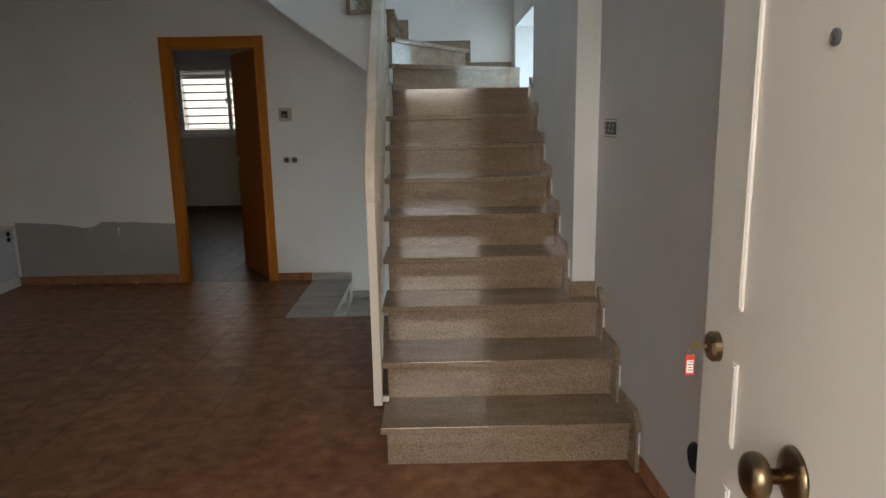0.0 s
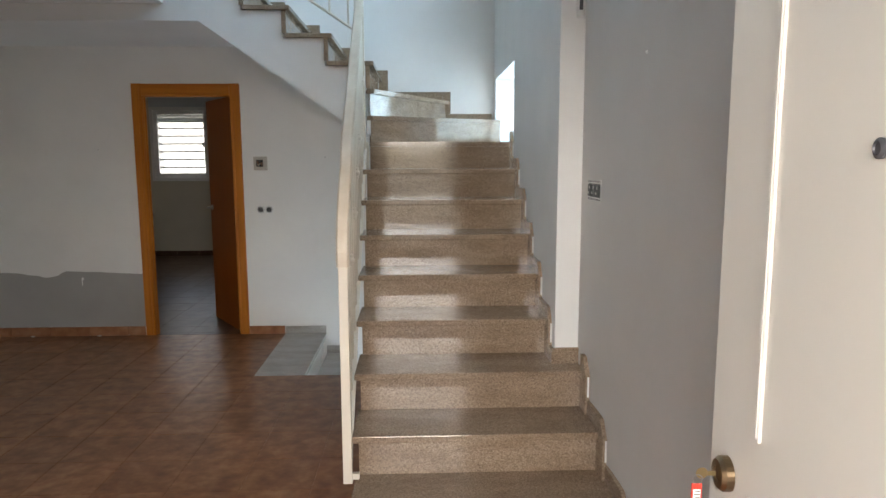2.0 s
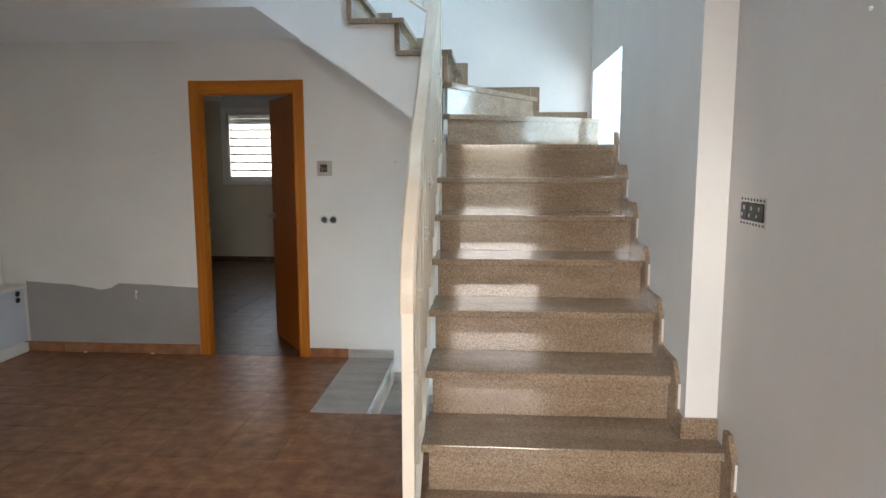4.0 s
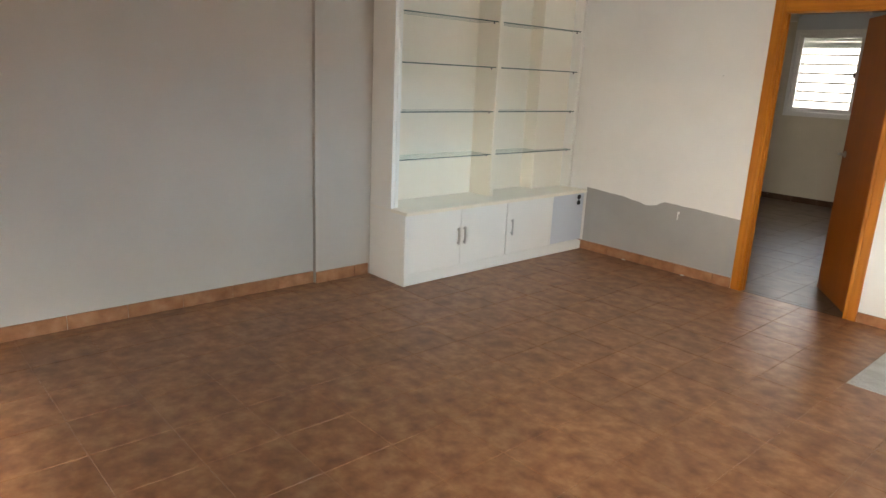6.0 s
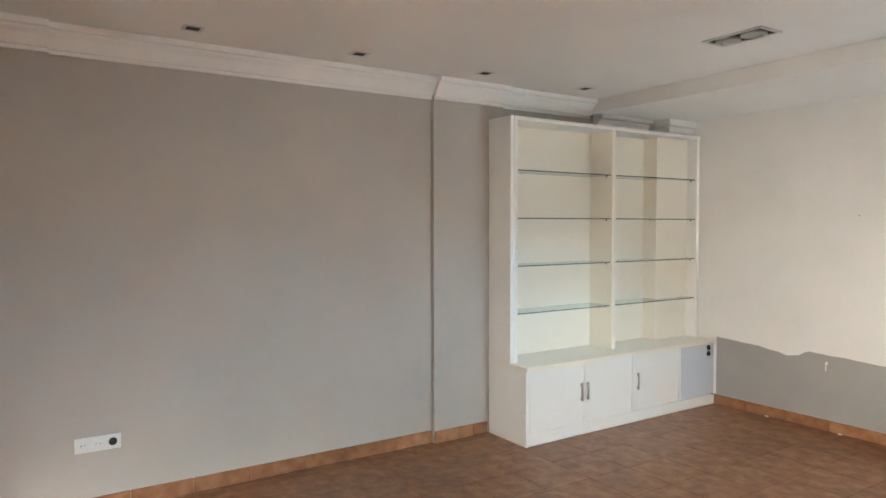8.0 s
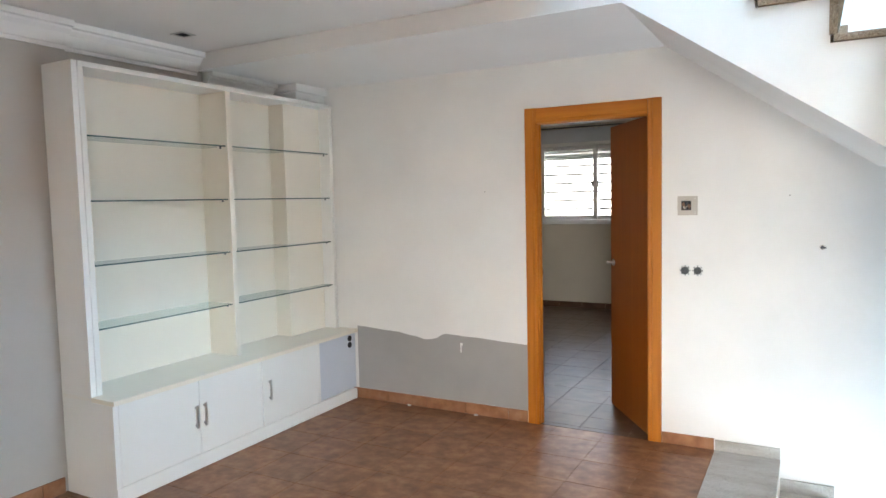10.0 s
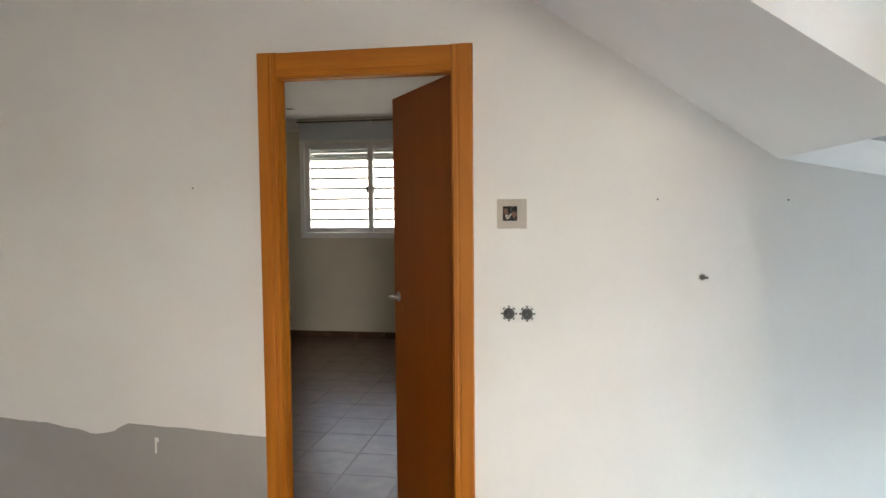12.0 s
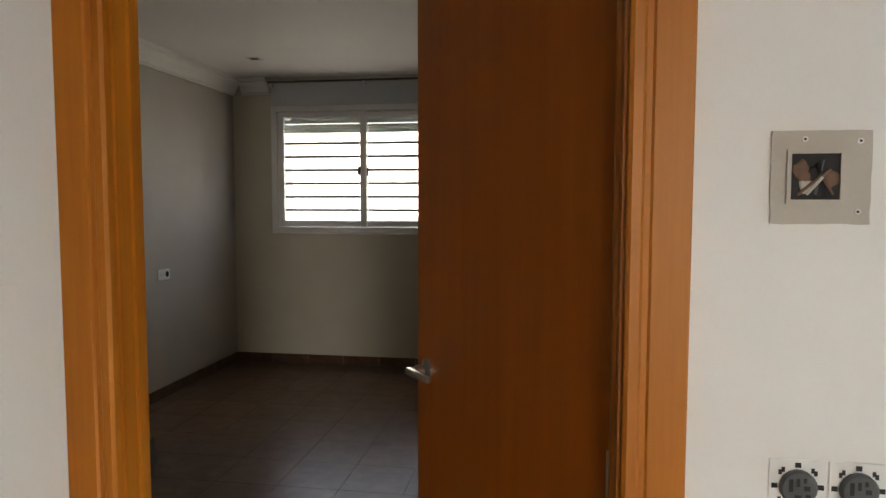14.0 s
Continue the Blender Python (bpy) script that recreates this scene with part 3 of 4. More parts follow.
part("bracket", box(rail_x(y0) + 0.02, 0.07, y0 - 0.01, y0 + 0.01, 0.19, 0.215), IRON_WHITE, bal)
part("bottom_rail", sweep([(rail_x(y), y, under_z(y)) for y in (y0, (y0 + y1) / 2, y1)], [(-0.02, -0.006), (0.02, -0.006), (0.02, 0.006), (-0.02, 0.006)]), IRON_WHITE, bal)
path = []
for k in range(11):
    a = k / 10
    yy = y0 - 0.005 + 0.20 * a ** 1.7
    path.append((rail_x(y0), yy, 1.085 + 0.36 * a ** 0.82 + 0.02 * a))
for k in range(1, 12):
    yy = path[10][1] + (y1 - path[10][1]) * k / 11
    path.append((rail_x(yy), yy, path[10][2] + (yy - path[10][1]) * RISE / GO))
SEC = [(-0.026, -0.012), (-0.021, -0.019), (0.021, -0.019), (0.026, -0.012), (0.026, 0.01), (0.018, 0.02), (-0.018, 0.02), (-0.026, 0.01)]
part("handrail", sweep(path, SEC), PALE_WOOD, bal, "pale wooden handrail")


def rail_z(y):
    for a, b in zip(path, path[1:]):
        if a[1] <= y <= b[1] and b[1] > a[1]:
            return a[2] + (b[2] - a[2]) * (y - a[1]) / (b[1] - a[1])
    return path[-1][2]


n_bars = 13
for k in range(n_bars):
    y = y0 + (y1 - y0 - 0.05) * (k + 1) / n_bars
    x, lo, hi = rail_x(y), under_z(y) + 0.004, rail_z(y) - 0.016
    bar = smooth(part("baluster", rod((x, y, lo), (x, y, hi), 0.0075, 10), IRON_WHITE, bal))
    if k % 2 == 0:
        zc = (lo + hi) / 2 - 0.05
        smooth(part("collar", lathe([(0.009, -0.03), (0.014, -0.027), (0.014, -0.02), (0.011, -0.017), (0.019, -0.008), (0.021, 0.0), (0.019, 0.008), (0.011, 0.017), (0.014, 0.02), (0.014, 0.027), (0.009, 0.03)],
                                    Matrix.Translation((x, y, zc)), 14), IRON_WHITE, bar, "turned cream iron collar"))
newel = thing("newel_post", (-0.055, 4.87, 1.27), "pale wooden newel post hung at the stair turn", "post")
part("core_post", box(-0.092, -0.03, 4.845, 4.888, 1.27, 2.80, bevel=0.004), PALE_WOOD, newel, "pale bare wood post")
part("face_bar", box(-0.088, -0.05, 4.832, 4.8445, 1.62, 2.80, bevel=0.003), IRON_WHITE, newel, "cream painted facing bar")
part("side_plate", box(-0.0295, -0.012, 4.85, 4.886, 1.30, 1.62), IRON_WHITE, newel)

# balustrade of the upper flight
ub = thing("upper_balustrade", (-0.6, F2 + 0.05, 2.4), "thin cream iron balustrade of the upper flight", "railing")


def up_z(x):
    return RISE * 12 + (E0 - x) * RISE / 0.276


for name, dz, r in (("bottom_rail", 0.13, 0.009), ("top_rail", 0.92, 0.018)):
    part(name, rod((-0.06, F2 + 0.06, up_z(-0.06) + dz), (-1.33, F2 + 0.06, up_z(-1.33) + dz), r, 8), IRON_WHITE, ub)
for k in range(10):
    x = -0.14 - 0.125 * k
    part("baluster", rod((x, F2 + 0.06, up_z(x) + 0.13), (x, F2 + 0.06, up_z(x) + 0.92), 0.007, 8), IRON_WHITE, ub)


# ---- bedroom doorway: casing and leaf ----
frame_1 = thing("door_frame", (-1.59, BACK, 0), "honey-brown beech door frame with flat casing", "door frame", kind="structure")
def casing_section(x_out, x_in):
    """Flat board with a raised rounded bead at the inner edge: (x, y) pairs."""
    d = 1 if x_in > x_out else -1
    w = abs(x_in - x_out)
    rows = [(0, 0), (0.002, 0.014), (0.004, 0.016), (w - 0.032, 0.016), (w - 0.029, 0.0125), (w - 0.022, 0.0125), (w - 0.018, 0.016), (w - 0.006, 0.017), (w - 0.001, 0.013), (w, 0)]
    return [(x_out + d * u, BACK - 0.0005 - v) for u, v in rows]


part("casing", prism(casing_section(-2.031, DX0 - 0.004), "z", 0, 2.124), OAK, frame_1)
part("casing", prism(casing_section(-1.149, DX1 + 0.004), "z", 0, 2.124), OAK, frame_1)
head = prism([(v, u) for u, v in casing_section(2.124, DTOP + 0.004)], "x", DX0 - 0.0035, DX1 + 0.0035)
part("casing_head", head, OAK_H, frame_1)
part("jamb", box(DX0 - 0.029, DX0, BACK + 0.0005, BACK + WT, 0, DTOP + 0.029), OAK, frame_1)
part("jamb", box(DX1, DX1 + 0.029, BACK + 0.0005, BACK + WT, 0, DTOP + 0.029), OAK, frame_1)
part("stop", box(DX0 + 0.0005, DX0 + 0.006, BACK + 0.03, BACK + 0.052, 0, DTOP), OAK, frame_1)
part("stop", box(DX1 - 0.006, DX1 - 0.0005, BACK + 0.03, BACK + 0.052, 0, DTOP), OAK, frame_1)
part("head_jamb", box(DX0, DX1, BACK + 0.0005, BACK + WT, DTOP, DTOP + 0.029), OAK_H, frame_1)
part("strike_plate", boxes((DX0 + 0.0005, DX0 + 0.0025, BACK + 0.054, BACK + 0.0685, 1.0, 1.065), (DX0 + 0.0025, DX0 + 0.004, BACK + 0.058, BACK + 0.072, 1.02, 1.045)), BLACK, frame_1, "dark metal strike plate")
part("inner_casing", boxes((-2.03, DX0 - 0.03, BACK + WT, BACK + WT + 0.008, 0, 2.12), (DX1 + 0.03, -1.15, BACK + WT, BACK + WT + 0.008, 0, 2.12)), OAK, frame_1)

HX, HY = DX1 - 0.004, BACK + 0.062
leaf = thing("door_leaf", (HX, HY, 0), "half-open plain brown wooden door leaf", "door")
LEAF_M = Matrix.Translation((HX, HY, 0)) @ Matrix.Rotation(radians(-56), 4, "Z")
W_ = 0.695
part("panel", turned(box(-W_, 0, 0, 0.035, 0.006, 2.03, bevel=0.002), LEAF_M), LEAF_WOOD, leaf)
for side in (-1, 1):
    y = -0.0005 if side < 0 else 0.0355
    hd = part("rosette", turned(lathe([(0.025, 0), (0.025, 0.006), (0.012, 0.012), (0.012, 0.03)], Matrix.Translation((-W_ + 0.06, y, 1.06)) @ Matrix.Rotation(radians(90 if side < 0 else -90), 4, "X")), LEAF_M), CHROME, leaf, "chrome rosette")
    yy = y + side * 0.045
    bm = bmesh.new()
    add_rod(bm, (-W_ + 0.06, y + side * 0.028, 1.06), (-W_ + 0.06, yy, 1.06), 0.010, 12)
    add_rod(bm, (-W_ + 0.055, yy, 1.06), (-W_ + 0.165, yy, 1.065), 0.009, 12, 0.007)
    smooth(part("lever", turned(bm, LEAF_M), CHROME, leaf, "chrome lever handle"))
part("latch", turned(box(-W_ - 0.012, -W_ + 0.001, 0.012, 0.024, 1.05, 1.07), LEAF_M), CHROME, leaf)
for z in (0.25, 1.05, 1.8):
    smooth(part("hinge", rod((HX + 0.002, HY - 0.008, z - 0.04), (HX + 0.002, HY - 0.008, z + 0.04), 0.007, 10), CHROME, leaf, "steel hinge"))


# ---- entrance door, open ----
EH = Vector((0.742, 0.352, 0))
entry = thing("entrance_door", EH, "open white panelled entrance door with key in the lock", "door")
EM = Matrix.Translation(EH) @ Matrix.Rotation(radians(90 - 3.8), 4, "Z")
EW, ET = 0.90, 0.045


def e_part(name, bm, material, parent, label=""):
    return part(name, turned(bm, EM), material, parent, label)


slab = e_part("slab", box(0, EW, -ET, 0, 0.008, 2.04, bevel=0.003), DOOR_WHITE, entry)


for x in (0.135, 0.722):
    for z0, z1 in ((1.128, 1.93), (0.892, 1.040), (0.12, 0.818)):
        bm = bmesh.new()
        add_box(bm, x, x + 0.022, 0.0005, 0.006, z0, z1, bevel=0.002)
        add_box(bm, x + 0.004, x + 0.011, 0.0055, 0.0075, z0 + 0.006, z1 - 0.006, bevel=0.0015)
        e_part("moulding", bm, DOOR_WHITE, entry, "raised white moulding strip")
Y_OUT = Matrix.Rotation(radians(-90), 4, "X")
lock = e_part("lock", lathe([(0.027, 0.0005), (0.027, 0.012), (0.022, 0.018), (0.012, 0.019), (0.011, 0.016)], Matrix.Translation((EW - 0.075, 0, 1.035)) @ Y_OUT, 24), BRASS, entry, "aged brass lock cylinder")
knob = smooth(e_part("knob", lathe([(0.0105, 0.010), (0.0105, 0.034), (0.016, 0.038), (0.027, 0.040), (0.0315, 0.045), (0.033, 0.052), (0.031, 0.060), (0.024, 0.066), (0.012, 0.069), (0.003, 0.070)], Matrix.Translation((0.515, 0, 0.963)) @ Y_OUT, 28), BRASS, entry, "large aged brass knob"))
smooth(part("rosette", turned(lathe([(0.041, 0.0005), (0.041, 0.004), (0.038, 0.008), (0.028, 0.012), (0.016, 0.014), (0.0105, 0.018)], Matrix.Translation((0.515, 0, 0.963)) @ Y_OUT, 28), EM), BRASS, knob, "round aged brass backplate"))
e_part("peephole", lathe([(0.0105, 0.0005), (0.0105, 0.004), (0.007, 0.006), (0.006, 0.004)], Matrix.Translation((0.512, 0, 1.524)) @ Y_OUT, 20), DARK_METAL, entry, "dark steel peephole")
KC = Vector((EW - 0.075, 0.0195, 1.08))
KM = EM @ Matrix.Translation((0, 0, -0.045)) @ Matrix.Translation(KC) @ Matrix.Scale(0.64, 4) @ Matrix.Translation(-KC)
key = thing("key", KM @ Vector((EW - 0.075, 0.02, 1.08)), "brass key in the lock with a red tag", "key")
kb = boxes((EW - 0.077, EW - 0.073, 0.0195, 0.04, 1.075, 1.085))
add_rod(kb, (EW - 0.075, 0.052, 1.080), (EW - 0.0735, 0.0521, 1.0801), 0.0145, 16)
part("bow", turned(kb, KM), BRASS_BRIGHT, key)
bm = bmesh.new()
for k in range(14):
    a, b = 2 * math.pi * k / 14, 2 * math.pi * (k + 1) / 14
    c = Vector((EW - 0.075, 0.062, 1.064))
    add_rod(bm, c + Vector((0, 0.012 * math.cos(a), 0.012 * math.sin(a))), c + Vector((0, 0.012 * math.cos(b), 0.012 * math.sin(b))), 0.0012, 6)
part("ring", turned(bm, KM), CHROME, key)
tag = part("tag", turned(boxes((EW - 0.077, EW - 0.073, 0.050, 0.076, 0.995, 1.054), bevel=0.0015), KM), RED, key, "red plastic key tag")
part("tag_paper", turned(boxes((EW - 0.0725, EW - 0.0720, 0.054, 0.072, 1.003, 1.040), (EW - 0.0780, EW - 0.0775, 0.054, 0.072, 1.003, 1.040)), KM), PAPER, tag, "white paper insert")
part("tag_writing", turned(boxes(*[(EW - 0.0784, EW - 0.0781, 0.056, 0.070 - 0.003 * (k % 2), 1.010 + 0.008 * k, 1.012 + 0.008 * k) for k in range(4)]), KM), BLACK, tag)
frame_2 = thing("entrance_frame", (0.28, 0.2, 0), "white entrance door frame", "door frame", kind="structure")
part("jamb", box(-0.159, -0.12, 0.121, ENTRY + 0.006, 0, 2.055), DOOR_WHITE, frame_2)
part("jamb", box(0.738, 0.742, 0.121, ENTRY + 0.004, 0, 2.055), DOOR_WHITE, frame_2)


# ---- sliding glass door ----
slide = thing("sliding_door", (-2.1, 0.70, 0), "white aluminium sliding glass door", "sliding door", kind="structure")
SX0, SX1 = -3.598, -0.454
part("frame", boxes((SX0, SX0 + 0.045, 0.68, 0.768, 0, 2.118), (SX1 - 0.045, SX1, 0.68, 0.775, 0, 2.118), (SX0 + 0.0455, SX1 - 0.0455, 0.68, 0.775, 2.07, 2.118),
                    (SX0 + 0.0455, SX1 - 0.0455, 0.68, 0.775, 0, 0.03), bevel=0.003), ALU_WHITE, slide, "white aluminium frame")
for a, b, y in ((SX0 + 0.047, -2.06, 0.694), (-2.14, SX1 - 0.047, 0.734)):
    sash = part("sash", boxes((a, a + 0.06, y, y + 0.03, 0.032, 2.068), (b - 0.06, b, y, y + 0.03, 0.032, 2.068), (a + 0.0605, b - 0.0605, y, y + 0.03, 0.032, 0.11),
                              (a + 0.0605, b - 0.0605, y, y + 0.03, 2.0, 2.068), bevel=0.002), ALU_WHITE, slide)
    pane = part("pane", box(a + 0.059, b - 0.059, y + 0.012, y + 0.018, 0.109, 2.001), CLEAR, sash, "clear glass pane")
    pane.visible_shadow = False
PX, PY, PZ = -2.10, 0.7625, 1.058
part("pull_base", box(PX - 0.014, PX + 0.014, PY, PY + 0.007, PZ - 0.055, PZ + 0.055, bevel=0.003), ALU_WHITE, slide, "white plastic base of the pull")
lobe = [(PY + 0.0075, PZ - 0.038), (PY + 0.0075, PZ + 0.038)]
lobe += [(PY + 0.042 + 0.036 * math.cos(a), PZ + 0.038 * math.sin(a)) for a in [math.pi / 2 - math.pi * k / 14 for k in range(15)]]
bm = prism(lobe, "x", PX - 0.011, PX + 0.011)
bmesh.ops.bevel(bm, geom=[e for e in bm.edges if abs(e.verts[0].co.x - e.verts[1].co.x) < 1e-5], offset=0.004, segments=2, affect="EDGES")
part("pull", bm, YELLOW, slide, "yellowed rounded plastic pull")
shut = thing("roller_shutter", (-2.1, 0.60, 0), "mostly lowered grey roller shutter behind the glass door", "shutter", kind="structure")
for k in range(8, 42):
    part("slat", box(SX0 + 0.002, SX1 - 0.002, 0.585, 0.60, 0.002 + 0.05 * k, 0.002 + 0.05 * k + 0.0485, bevel=0.004), SHUTTER_SHADED, shut)
structure("shutter_box", box(SX0 - 0.05, SX1, FRONT + 0.0005, FRONT + 0.04, 2.125, 2.40, bevel=0.004), ALU_WHITE, "white shutter box over the glass door")


# ---- wall unit ----
unit = thing("wall_unit", (-3.69, 4.89, 0), "white lacquered wall unit with glass shelves and low cupboards", "cabinet")
UX, BX, CY0, CY1 = -3.63, -3.46, 3.845, 5.935
CT = 0.548
UB = PIL + 0.004
prof = [(UB, 0.0), (BX - 0.0, 0.0), (BX, CT - 0.026), (UX, CT - 0.026), (UX, 2.285), (UB, 2.285)]
part("side_panel", prism(prof, "y", CY0, CY0 + 0.03), LACQUER, unit, "stepped white side panel")
part("counter", box(UB, BX + 0.012, CY0 - 0.0, BACK - 0.002, CT - 0.0255, CT, bevel=0.003), CREAM_LACQUER, unit, "cream lacquered counter board")
part("top", box(UB, UX + 0.006, CY0 + 0.031, CY1, 2.258, 2.285, bevel=0.002), LACQUER, unit)
part("back_panel", box(UB, UB + 0.012, CY0 + 0.031, 5.50, CT + 0.0005, 2.2575), CREAM_LACQUER, unit, "cream back panel")
part("divider", box(UB + 0.0125, UX, 4.86, 4.90, CT + 0.0005, 2.2575, bevel=0.002), CREAM_LACQUER, unit)
part("column_boxing", box(UB, UX - 0.10, 5.50, CY1 - 0.035, CT + 0.0005, 2.2575, bevel=0.002), CREAM_LACQUER, unit, "boxed column at the back of the shelves")
part("side_panel", box(UB, UX, CY1 - 0.034, CY1, CT + 0.0005, 2.2575, bevel=0.002), LACQUER, unit)
part("face_stile", box(UX - 0.02, UX + 0.004, CY0 + 0.0305, CY0 + 0.062, CT + 0.0005, 2.2575, bevel=0.002), LACQUER, unit)
for z in (0.895, 1.235, 1.575, 1.915):
    for a, b in ((CY0 + 0.064, 4.858), (4.902, CY1 - 0.036)):
        back = UB + 0.013
        if a > 4.8:
            bm = boxes((back, UX - 0.016, a, 5.497, z - 0.008, z), (UX - 0.0985, UX - 0.016, 5.497, b, z - 0.008, z))
        else:
            bm = box(back, UX - 0.016, a, b, z - 0.008, z)
        shelf = part("glass_shelf", bm, SHELF_GLASS, unit, "thin greenish glass shelf")
        shelf.visible_shadow = False
        part("front_edge", box(UX - 0.0158, UX - 0.0145, a, b, z - 0.0078, z - 0.0002), GLASS_EDGE, shelf, "dark green glass edge")
        for y in (a + 0.012, b - 0.012):
            smooth(part("shelf_pin", rod((UX - 0.05, y, z - 0.020), (UX - 0.05, y, z - 0.0085), 0.006, 8), DARK_METAL, unit))
part("plinth", box(UB, BX - 0.004, CY0 + 0.031, CY1, 0.0, 0.075), LACQUER, unit)
part("plinth_rail", box(BX - 0.0035, BX + 0.004, CY0 + 0.0, 5.90, 0.008, 0.088, bevel=0.002), LACQUER, unit)
part("carcass", box(UB, BX - 0.03, CY0 + 0.031, CY1 - 0.03, 0.0755, CT - 0.026), LACQUER, unit)


def handle(parent, y, x):
    bm = bmesh.new()
    add_box(bm, x + 0.012, x + 0.02, y - 0.008, y + 0.008, 0.25, 0.385, bevel=0.002)
    add_box(bm, x + 0.0005, x + 0.012, y - 0.006, y + 0.006, 0.26, 0.272)
    add_box(bm, x + 0.0005, x + 0.012, y - 0.006, y + 0.006, 0.363, 0.375)
    part("handle", bm, CHROME, parent, "brushed steel bar handle")


for a, b, hy in ((CY0 + 0.032, 4.392, 4.362), (4.395, 4.90, 4.425), (4.93, 5.46, 4.965)):
    d = part("cupboard_door", box(BX - 0.029, BX, a, b, 0.09, CT - 0.028, bevel=0.002), LACQUER, unit, "white lacquered cupboard door")
    handle(d, hy, BX)
part("door_stile", box(BX - 0.03, BX + 0.006, 4.9025, 4.9275, 0.09, CT - 0.028, bevel=0.002), LACQUER, unit)
part("recess_panel", box(BX - 0.029, BX - 0.012, 5.463, CY1, 0.09, CT - 0.028), RECESS, unit, "bluish grey recessed end panel")
part("recess_edge", box(BX - 0.0115, BX, 5.463, 5.488, 0.09, CT - 0.028), LACQUER, unit)
sock = thing("unit_socket", (BX - 0.012, 5.87, 0.46), "black double socket in the wall unit's end panel", "socket")
for z in (0.435, 0.485):
    part("insert", lathe([(0.022, 0.0005), (0.022, 0.008), (0.017, 0.010), (0.016, 0.004)], Matrix.Translation((BX - 0.0118, 5.86, z)) @ Matrix.Rotation(radians(90), 4, "Y"), 18), BLACK, sock)


# ---- electrical fittings ----
def open_box(at, sx, sz, label):
    """An opened wall box: bare plaster round it, a black sheet for its shaded inside and loose wires."""
    x, y, z = at
    t = thing("junction_box", at, label, "junction box")
    ring = []
    for (ax, az), (bx, bz) in (((-1, -1), (1, -1)), ((1, -1), (1, 1)), ((1, 1), (-1, 1)), ((-1, 1), (-1, -1))):
        for k in range(8):
            u, w = ax + (bx - ax) * k / 8, az + (bz - az) * k / 8
            j = 1 + 0.03 * noise.noise((u * 2.3, w * 2.3, 4.0))
            ring.append((x + sx * u * j, z + sz * w * j))
    part("plaster_edge", prism(ring, "y", y - 0.004, y - 0.0005), BARE, t, "rough bare plaster edge")
    h = 0.028
    x -= 0.007
    z += 0.001
    # Flat black sheet stands for the shade inside the open box.
    part("black_sheet", boxes((x - h, x + h, y - 0.0055, y - 0.0045, z - h, z + h)), BLACK, t, "flat black sheet for the shaded inside of the box")
    part("rim", boxes((x - h - 0.005, x - h, y - 0.008, y - 0.0045, z - h - 0.005, z + h + 0.005), (x + h, x + h + 0.005, y - 0.008, y - 0.0045, z - h - 0.005, z + h + 0.005),
                      (x - h, x + h, y - 0.008, y - 0.0045, z + h, z + h + 0.005), (x - h, x + h, y - 0.008, y - 0.0045, z - h - 0.005, z - h)), BARE, t)
    r = random.Random(3)
    for k in range(6):
        lump = bmesh.new()
        bmesh.ops.create_icosphere(lump, subdivisions=2, radius=0.011, matrix=Matrix.Translation((x + r.uniform(-0.017, 0.017), y - 0.006, z + r.uniform(-0.017, 0.012))) @ Matrix.Diagonal((1, 0.25, 1.1, 1)))
        for v in lump.verts:
            v.co += Vector((0.004 * noise.noise(v.co * 120), 0, 0.004 * noise.noise(v.co * 110 + Vector((5, 0, 0)))))
        part("filling", lump, (COPPER, BLACK, BLACK, COPPER, BARE, COPPER)[k], t, "crumpled wire ends and rubble in the box")
    for k in range(5):
        p = Vector((x - 0.02 + 0.01 * k, y - 0.007, z - 0.022))
        q = Vector((x + r.uniform(-0.022, 0.022), y - 0.012, z + r.uniform(-0.005, 0.024)))
        part("wire", rod(p, q, 0.002, 6), (COPPER, BARE, DARK_METAL, BLACK, COPPER)[k], t)
    for dx, dz in ((0.75, 0.75), (-0.35, 0.8), (0.75, -0.75)):
        part("screw", rod((x + 0.007 + sx * dx, y - 0.006, z + sz * dz), (x + 0.007 + sx * dx, y - 0.0035, z + sz * dz), 0.0035, 8), PAPER, t)
        part("screw_hole", rod((x + 0.007 + sx * dx, y - 0.0066, z + sz * dz), (x + 0.007 + sx * dx, y - 0.0061, z + sz * dz), 0.0018, 8), BLACK, t)
    return t


open_box((-1.0, BACK, 1.469), 0.057, 0.057, "opened wall box with bare plaster rim and loose wires")


